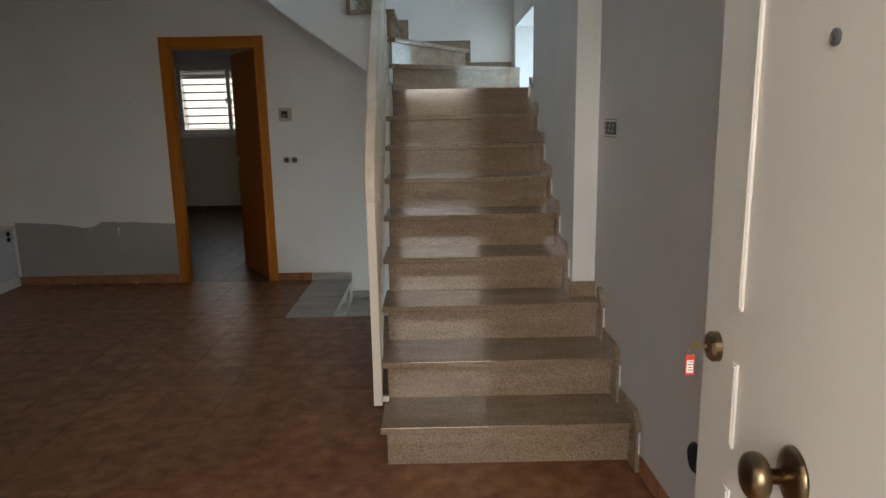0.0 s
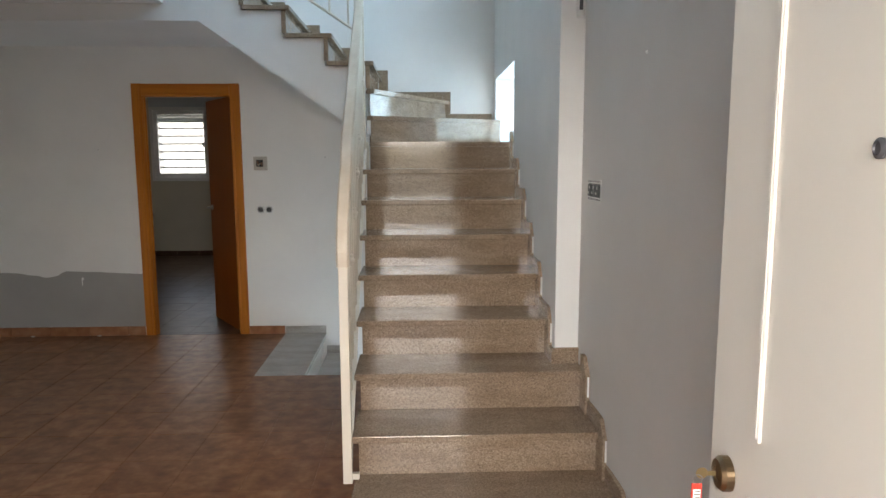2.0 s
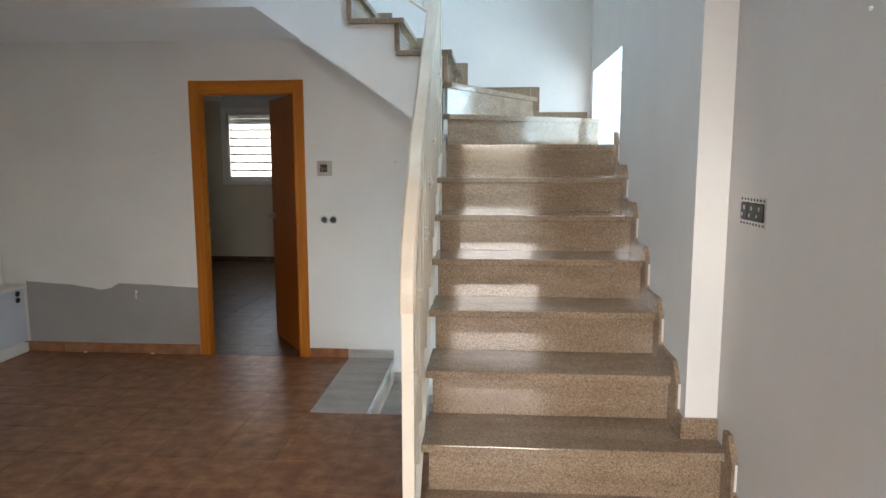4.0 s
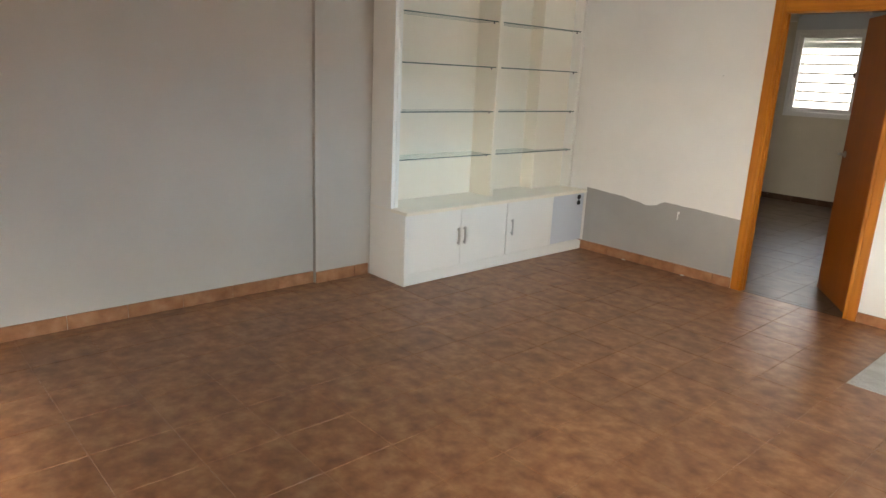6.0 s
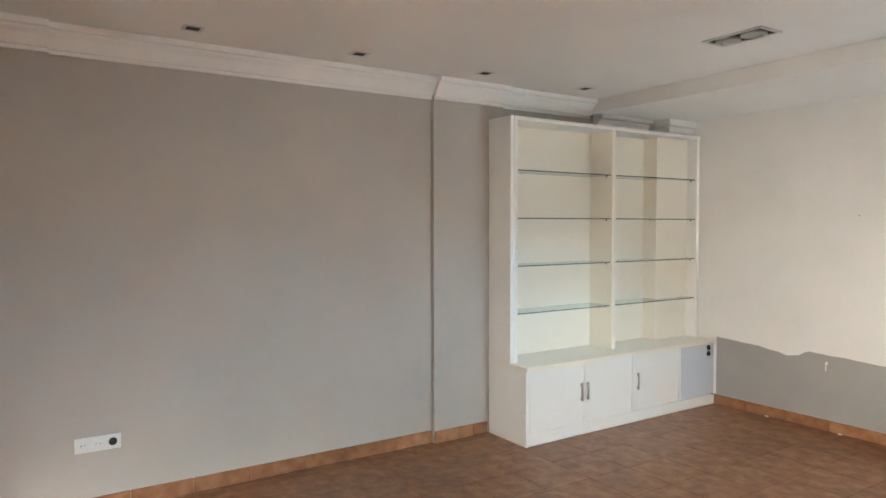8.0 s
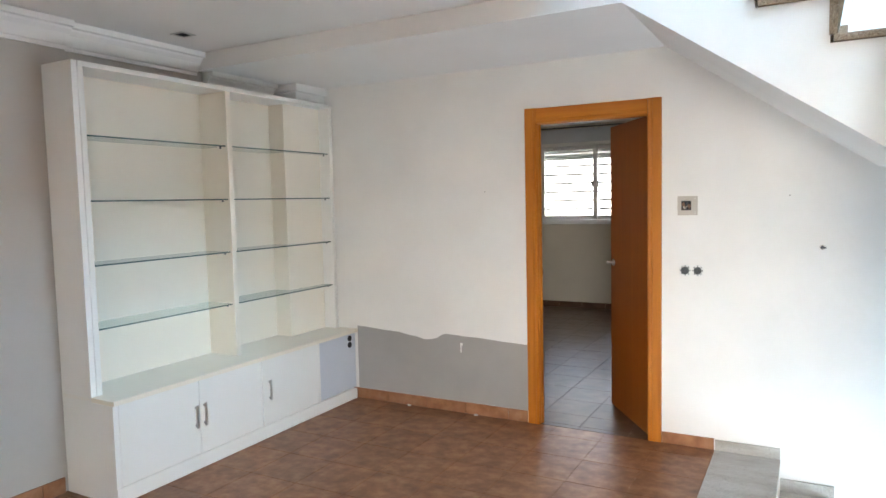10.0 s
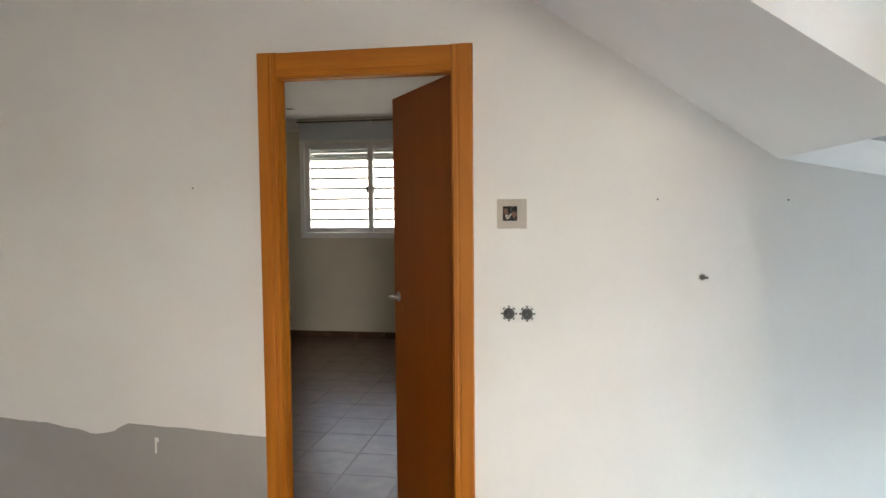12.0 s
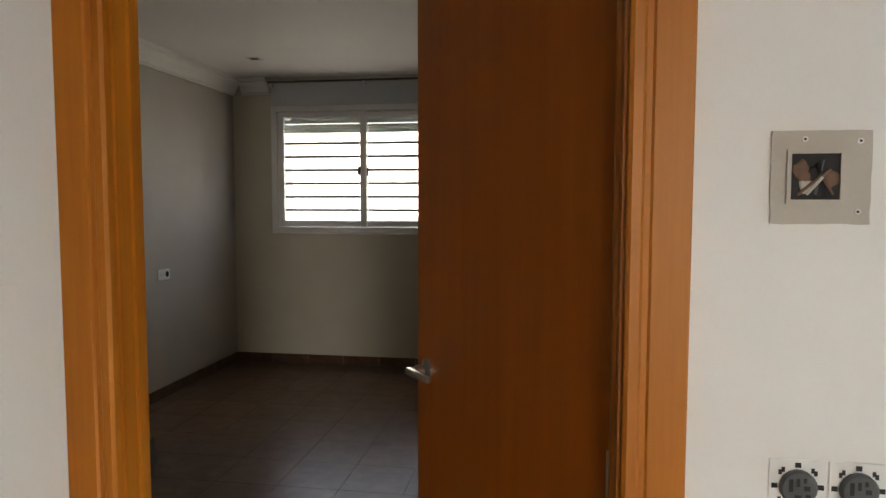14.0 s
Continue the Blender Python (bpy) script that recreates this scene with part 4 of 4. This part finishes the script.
def bare_socket(at, axis, label, n=2, pitch=0.071, group="", size=1.0, plate=None):
    """A row of socket mechanisms without cover plates."""
    t = thing("bare_socket", at, label, "socket", group)
    for k in range(n):
        off = (k - (n - 1) / 2) * pitch
        m = Matrix.Translation(at) @ (Matrix.Rotation(radians(90), 4, "X") if axis == "y" else Matrix.Rotation(radians(-90), 4, "Z") @ Matrix.Rotation(radians(90), 4, "X")) @ Matrix.Translation((off, 0, 0)) @ Matrix.Scale(size, 4)
        part("mounting_plate", turned(box(-0.0345, 0.0345, -0.0345, 0.0345, 0.0005, 0.0025, bevel=0.0008), m), plate or PLASTIC, t, "pale metal mounting plate")
        bm = bmesh.new()
        for a in range(12):
            ang = math.pi / 6 * a + 0.2 * math.sin(a * 2.1)
            c, sn = 0.0275 * math.cos(ang), 0.0275 * math.sin(ang)
            w = 0.0020 + 0.0016 * (a % 3 == 0)
            add_box(bm, c - w, c + w, sn - 0.0032, sn + 0.0032, 0.0026, 0.0032)
        part("slots", turned(bm, m), BLACK, t, "dark slots round the plate")
        part("mechanism", turned(lathe([(0.0225, 0.003), (0.0225, 0.008), (0.0200, 0.011)], Matrix.Identity(4), 18), m), SLATE, t, "grey socket mechanism")
        part("terminal", turned(boxes((-0.013, -0.008, -0.004, 0.012, 0.0112, 0.0118), (-0.004, 0.0, 0.003, 0.013, 0.0112, 0.0118), (0.005, 0.012, -0.002, 0.004, 0.0112, 0.0118), (0.004, 0.008, 0.008, 0.014, 0.0112, 0.0118), (-0.006, 0.002, -0.013, -0.008, 0.0112, 0.0118), (0.007, 0.013, -0.012, -0.007, 0.0112, 0.0118)), m), BLACK, t)
    return t


bare_socket((-0.977, BACK, 1.08), "y", "two bare socket mechanisms without cover plates")
sw_ = thing("bare_switch", (right_x(3.1), 3.10, 1.372), "bare steel mounting frame with dark switch mechanisms on the pale wall", "switch")
SWM = Matrix.Translation((right_x(3.1), 3.10, 1.372)) @ Matrix.Rotation(math.atan(0.041), 4, "Z")
part("mounting_frame", turned(boxes((-0.003, -0.0005, -0.092, 0.092, 0.029, 0.048), (-0.003, -0.0005, -0.092, 0.092, -0.048, -0.029), (-0.003, -0.0005, -0.092, -0.084, -0.0285, 0.0285), (-0.003, -0.0005, 0.084, 0.092, -0.0285, 0.0285)), SWM), CHROME, sw_, "punched steel frame")
# Black sheet behind the modules in place of the frame's shaded depth.
part("black_sheet", turned(box(-0.0022, -0.0006, -0.0835, 0.0835, -0.0285, 0.0285), SWM), BLACK, sw_)
for k in range(3):
    c = -0.054 + 0.054 * k
    module = part("switch_module", turned(box(-0.009, -0.0023, c - 0.022, c + 0.022, -0.026, 0.026, bevel=0.002), SWM), SLATE, sw_, "dark switch mechanism")
    part("terminal", turned(boxes((-0.0105, -0.0091, c - 0.010, c - 0.002, 0.006, 0.018), (-0.0105, -0.0091, c + 0.004, c + 0.012, -0.016, -0.006)), SWM), CHROME, module)
for k in range(8):
    c = -0.08 + 0.0228 * k
    for zs in (-0.0385, 0.0385):
        part("slot", turned(box(-0.0036, -0.0031, c - 0.005, c + 0.005, zs - 0.0035, zs + 0.0035), SWM), BLACK, sw_)
low = thing("blanking_plate", (right_x(2.05), 2.05, 0.336), "dark open socket hole in the pale wall", "socket")
part("plate", turned(lathe([(0.05, 0.0005), (0.05, 0.006), (0.044, 0.014), (0.034, 0.006)], Matrix.Identity(4), 20), Matrix.Translation((right_x(2.05), 2.05, 0.336)) @ Matrix.Rotation(radians(-90), 4, "Y")), BLACK, low)


def plate_socket(at, rot, n, label):
    t = thing("wall_socket", at, label, "socket")
    m = Matrix.Translation(at) @ rot
    w = 0.071 * n / 2 + 0.005
    part("plate", turned(box(-w, w, -0.04, 0.04, 0.0005, 0.009, bevel=0.003), m), PLASTIC, t, "white plastic cover plate")
    for k in range(n):
        off = (k - (n - 1) / 2) * 0.071
        part("insert", turned(lathe([(0.021, 0.0092), (0.021, 0.0105), (0.018, 0.0108), (0.017, 0.0095)], Matrix.Translation((off, 0, 0)), 18), m), PLASTIC if k < n - 1 else BLACK, t)
        part("contact", turned(boxes((off - 0.012, off - 0.007, -0.002, 0.002, 0.0096, 0.0112), (off + 0.007, off + 0.012, -0.002, 0.002, 0.0096, 0.0112)), m), BLACK, t)
    return t


TO_X = Matrix.Rotation(radians(90), 4, "Z") @ Matrix.Rotation(radians(90), 4, "X")
plate_socket((LEFT, 1.285, 0.37), TO_X, 3, "white triple wall socket low on the grey wall")
plate_socket((BED_LEFT, 9.58, 0.91), TO_X, 2, "white wall socket on the grey bedroom wall")
alarm = thing("alarm_sensor", (1.055, 3.30, 2.19), "white oval door sensor at the pillar edge", "sensor")
part("case", turned(box(-0.018, 0.018, -0.062, 0.062, 0.0005, 0.026, bevel=0.008), Matrix.Translation((1.052, 3.30, 2.19)) @ Matrix.Rotation(radians(90), 4, "X")), PLASTIC, alarm)
part("lens", box(1.044, 1.060, 3.2725, 3.2738, 2.16, 2.21), DARK_METAL, alarm, "dark sensor window")


def wall_hole(at, r, label):
    t = thing("wall_plug", at, label, "wall plug")
    part("hole", lathe([(r, 0.0005), (r * 0.8, 0.002), (r * 0.4, 0.0022)], Matrix.Translation(at) @ Matrix.Rotation(radians(90), 4, "X"), 10), DARK_METAL, t)
    part("plaster_rim", lathe([(r * 1.4, 0.0002), (r * 1.2, 0.0009), (r * 1.05, 0.0009)], Matrix.Translation(at) @ Matrix.Rotation(radians(90), 4, "X"), 12), BARE, t)


for x, z, r in ((-0.295, 1.229, 0.010), (-0.458, 1.519, 0.003), (-0.003, 1.512, 0.003), (-2.334, 1.586, 0.003)):
    wall_hole((x, BACK, z), r, "dark screw hole in the white wall")
hook = thing("cable_end", (-0.285, BACK - 0.004, 1.229), "short bent cable end in the wall", "cable")
part("cable", rod((-0.295, BACK - 0.003, 1.229), (-0.278, BACK - 0.014, 1.227), 0.0045, 8), DARK_METAL, hook)
for y, z in ((2.96, 1.93), (1.35, 1.98)):
    t = thing("wall_plug", (LEFT, y, z), "small plug hole in the grey wall", "wall plug")
    part("hole", lathe([(0.006, 0.0005), (0.004, 0.003)], Matrix.Translation((LEFT, y, z)) @ Matrix.Rotation(radians(90), 4, "Y"), 10), BARE, t)
t = thing("wall_plug", (right_x(2.55), 2.55, 1.87), "small white screw plug in the pale wall", "wall plug")
part("plug", lathe([(0.006, 0.0005), (0.004, 0.006)], Matrix.Translation((right_x(2.55), 2.55, 1.87)) @ Matrix.Rotation(radians(-90), 4, "Y"), 10), PLASTIC, t)
for x in (-2.98, -2.42):
    t = thing("plaster_crumb", (x, BACK - 0.03, 0), "white plaster crumb beside the skirting", "rubble")
    b_ = bmesh.new()
    bmesh.ops.create_icosphere(b_, subdivisions=2, radius=0.012, matrix=Matrix.Translation((x, BACK - 0.03, 0.006)) @ Matrix.Diagonal((1.5, 0.9, 0.5, 1)))
    for v in b_.verts:
        v.co += Vector((0.003 * noise.noise(v.co * 90), 0.003 * noise.noise(v.co * 80), 0))
    part("crumb", b_, PAPER, t)

hook = thing("cable_end", (-3.53, FRONT + 0.045, 2.41), "short dark cable end curling out above the shutter box", "cable")
curl = [(-3.53 + 0.004 * k, FRONT + 0.012 + 0.03 * math.sin(k * 0.32), 2.405 - 0.03 * math.sin(k * 0.42)) for k in range(9)]
bm = bmesh.new()
for a, b in zip(curl, curl[1:]):
    add_rod(bm, a, b, 0.004, 8)
part("cable", bm, BLACK, hook)


# ---- recessed ceiling lights ----
def downlight(x, y, z, label, group):
    t = thing("downlight", (x, y, z), label, "ceiling light", group)
    s = 0.05
    part("trim", boxes((x - s, x + s, y - s, y - s + 0.016, z - 0.004, z - 0.0005), (x - s, x + s, y + s - 0.016, y + s, z - 0.004, z - 0.0005),
                       (x - s, x - s + 0.016, y - s + 0.016, y + s - 0.016, z - 0.004, z - 0.0005), (x + s - 0.016, x + s, y - s + 0.016, y + s - 0.016, z - 0.004, z - 0.0005)), CHROME, t, "grey metal trim")
    part("black_sheet", box(x - s + 0.016, x + s - 0.016, y - s + 0.016, y + s - 0.016, z - 0.002, z - 0.0006), BLACK, t, "black recess")
    return t


for y in (1.72, 2.66, 3.58, 4.50):
    downlight(-3.57, y, TOP, "small square recessed ceiling light with black inside", "ceiling lights")
downlight(-3.55, 9.95, BED_TOP, "small square recessed ceiling light in the bedroom", "bedroom ceiling lights")
downlight(-2.55, 7.0, BED_TOP, "small square recessed ceiling light in the bedroom", "bedroom ceiling lights")
dl = thing("double_downlight", (-2.14, 4.22, TOP), "double recessed ceiling spotlight in a grey frame", "ceiling light")
X0, X1, Y0, Y1 = -2.315, -1.965, 4.125, 4.315
part("trim", boxes((X0, X1, Y0, Y0 + 0.022, TOP - 0.006, TOP - 0.0005), (X0, X1, Y1 - 0.022, Y1, TOP - 0.006, TOP - 0.0005),
                   (X0, X0 + 0.022, Y0 + 0.022, Y1 - 0.022, TOP - 0.006, TOP - 0.0005), (X1 - 0.022, X1, Y0 + 0.022, Y1 - 0.022, TOP - 0.006, TOP - 0.0005)), CHROME, dl, "brushed grey frame")
part("recess", box(X0 + 0.022, X1 - 0.022, Y0 + 0.022, Y1 - 0.022, TOP - 0.002, TOP - 0.0006), BLACK, dl)
for x in (-2.215, -2.065):
    ring = part("spot_ring", lathe([(0.066, -0.012), (0.066, -0.003), (0.054, -0.006), (0.05, -0.012)], Matrix.Translation((x, 4.22, TOP)), 28), CHROME, dl, "round steel gimbal ring")
    smooth(part("bulb", lathe([(0.048, -0.004), (0.044, -0.010), (0.026, -0.014), (0.012, -0.02)], Matrix.Translation((x, 4.22, TOP)), 20), CHROME, ring, "silver reflector bulb"))

# ---- bedroom window ----
win = thing("window_1", ((WX0 + WX1) / 2, BED_BACK, WZ0), "white sliding window with bars and a half-raised shutter", "window", kind="structure")
YW = BED_BACK + 0.01
part("window_frame", boxes((WX0, WX0 + 0.05, YW - 0.025, YW + 0.07, WZ0, WZ1), (WX1 - 0.05, WX1, YW - 0.025, YW + 0.07, WZ0, WZ1),
                           (WX0 + 0.0505, WX1 - 0.0505, YW - 0.025, YW + 0.07, WZ0, WZ0 + 0.05), (WX0 + 0.0505, WX1 - 0.0505, YW - 0.025, YW + 0.07, WZ1 - 0.05, WZ1), bevel=0.003), ALU_WHITE, win, "white aluminium frame")
part("shutter_housing", box(WX0, WX1, YW - 0.02, YW + 0.2, WZ1 + 0.001, WBOX - 0.001), RECESS, win, "pale blue-grey shutter housing")
WM = -2.93
for a, b, y in ((WX0 + 0.052, WM + 0.03, YW), (WM - 0.03, WX1 - 0.052, YW + 0.034)):
    sash = part("sash", boxes((a, a + 0.055, y, y + 0.028, WZ0 + 0.052, WZ1 - 0.052), (b - 0.055, b, y, y + 0.028, WZ0 + 0.052, WZ1 - 0.052),
                              (a + 0.0555, b - 0.0555, y, y + 0.028, WZ0 + 0.052, WZ0 + 0.105), (a + 0.0555, b - 0.0555, y, y + 0.028, WZ1 - 0.1, WZ1 - 0.052), bevel=0.002), ALU_WHITE, win)
    p_ = part("pane", box(a + 0.054, b - 0.054, y + 0.012, y + 0.016, WZ0 + 0.104, WZ1 - 0.099), CLEAR, sash, "clear glass pane")
    p_.visible_shadow = False
part("latch", box(WM - 0.045, WM - 0.02, YW - 0.016, YW - 0.001, 1.68, 1.755, bevel=0.003), BLACK, win, "black window latch")
part("latch_slot", box(WM + 0.03, WM + 0.042, YW + 0.022, YW + 0.0335, 1.67, 1.75), BLACK, win)
for k in range(3):
    z = WZ1 - 0.105 - 0.042 * k
    part("shutter_slat", box(WX0 + 0.052, WX1 - 0.052, YW + 0.105, YW + 0.118, z - 0.039, z, bevel=0.004), SHUTTER, win, "greenish grey roller-shutter slat")
part("shutter_cover", box(WX0 + 0.051, WX1 - 0.051, YW + 0.105, YW + 0.118, WZ1 - 0.104, WZ1 - 0.001), SHUTTER, win)
grille = thing("window_grille", (WM, BED_BACK + 0.21, WZ0), "dark horizontal security bars outside the window", "window grille", kind="structure")
for k in range(9):
    z = WZ0 + 0.075 + 0.121 * k
    part("bar", box(WX0 + 0.001, WX1 - 0.001, BED_BACK + 0.205, BED_BACK + 0.222, z - 0.012, z + 0.012), BAR_GREY, grille)
part("sill", box(WX0 - 0.0, WX1 + 0.03, BED_BACK - 0.012, BED_BACK - 0.001, WZ0 - 0.012, WZ0 - 0.001, bevel=0.004), ALU_WHITE, win)
rail = thing("curtain_rail", (WM, BED_BACK - 0.05, WBOX), "thin dark curtain rail over the window", "curtain rail")
smooth(part("pole", rod((WX0 - 0.03, BED_BACK - 0.05, WBOX + 0.012), (WX1 + 0.2, BED_BACK - 0.05, WBOX + 0.012), 0.009, 10), DARK_METAL, rail))
for x in (WX0 + 0.02, WM + 0.03, WX1):
    part("bracket", box(x - 0.01, x + 0.01, BED_BACK - 0.06, BED_BACK - 0.0005, WBOX - 0.03, WBOX + 0.004), PLASTIC, rail)

# ---- stair window ----
sw = thing("window_2", (1.2, 5.3, 1.622), "white window in the low opening beside the winding steps", "window", kind="structure")
part("window_frame", boxes((1.22, 1.27, 4.762, 4.81, 1.624, 2.148), (1.22, 1.27, 5.79, 5.838, 1.624, 2.148), (1.22, 1.27, 4.8105, 5.7895, 1.624, 1.672), (1.22, 1.27, 4.8105, 5.7895, 2.10, 2.148), (1.22, 1.27, 5.275, 5.325, 1.6725, 2.0995)), ALU_WHITE, sw)
for a, b in ((4.811, 5.274), (5.326, 5.789)):
    p_ = part("pane", box(1.243, 1.248, a, b, 1.673, 2.099), CLEAR, sw)
    p_.visible_shadow = False

# ---- floor tiles ----
def tile_mesh(name, w, d, material):
    bm = box(-w / 2, w / 2, -d / 2, d / 2, -0.004, 0.0)
    top = [e for e in bm.edges if all(v.co.z > -0.001 for v in e.verts)]
    bmesh.ops.bevel(bm, geom=top, offset=0.0015, segments=1, affect="EDGES")
    me = bpy.data.meshes.new(name)
    bm.to_mesh(me)
    bm.free()
    me.materials.append(material)
    return me


def lay(parent, x0, x1, y0, y1, ox, oy, material, keep):
    """Whole and cut tiles on one grid; keep() trims or drops each one."""
    shared = {}
    for i in range(math.floor((x0 - ox) / TILE_W), math.ceil((x1 - ox) / TILE_W)):
        for j in range(math.floor((y0 - oy) / TILE_W), math.ceil((y1 - oy) / TILE_W)):
            cell = keep(max(x0, ox + i * TILE_W), min(x1, ox + (i + 1) * TILE_W), max(y0, oy + j * TILE_W), min(y1, oy + (j + 1) * TILE_W))
            if not cell:
                continue
            a, b, c, d = cell
            w, h = round(b - a - 0.002, 4), round(d - c - 0.002, 4)
            if w < 0.01 or h < 0.01:
                continue
            if (w, h) not in shared:
                shared[w, h] = tile_mesh("tile", w, h, material)
            ob = new("tile", shared[w, h])
            ob.parent = parent
            ob.location = ((a + b) / 2, (c + d) / 2, 0.0003 * math.sin(i * 12.9 + j * 7.3) - 0.0004)


def keep_living(a, b, c, d):
    if c >= WELL_Y - 0.01:
        b = min(b, -0.842)
    if c < FRONT - 0.001:
        if b < -0.12:
            if d <= FRONT:
                return None
            c = FRONT
        else:
            a = max(a, -0.12)
    if a > 0.12 and c > 2.7:
        return None
    return (a, b, c, d) if b - a > 0.01 and d - c > 0.01 else None


lay(floor, LEFT, 1.19, ENTRY - 0.22, BACK, -0.842, WELL_Y - 15 * TILE_W, TILE, keep_living)
lay(bed_floor, DX0, DX1, BACK + 0.001, BACK + WT - 0.001, -2.02, 7.22, BED_TILE_DIM, lambda a, b, c, d: (a, b, c, d))
lay(bed_floor, BED_LEFT, BED_RIGHT, BACK + WT - 0.001, BED_BACK, -2.02, 7.22, BED_TILE_DIM, lambda a, b, c, d: (a, b, c, d))
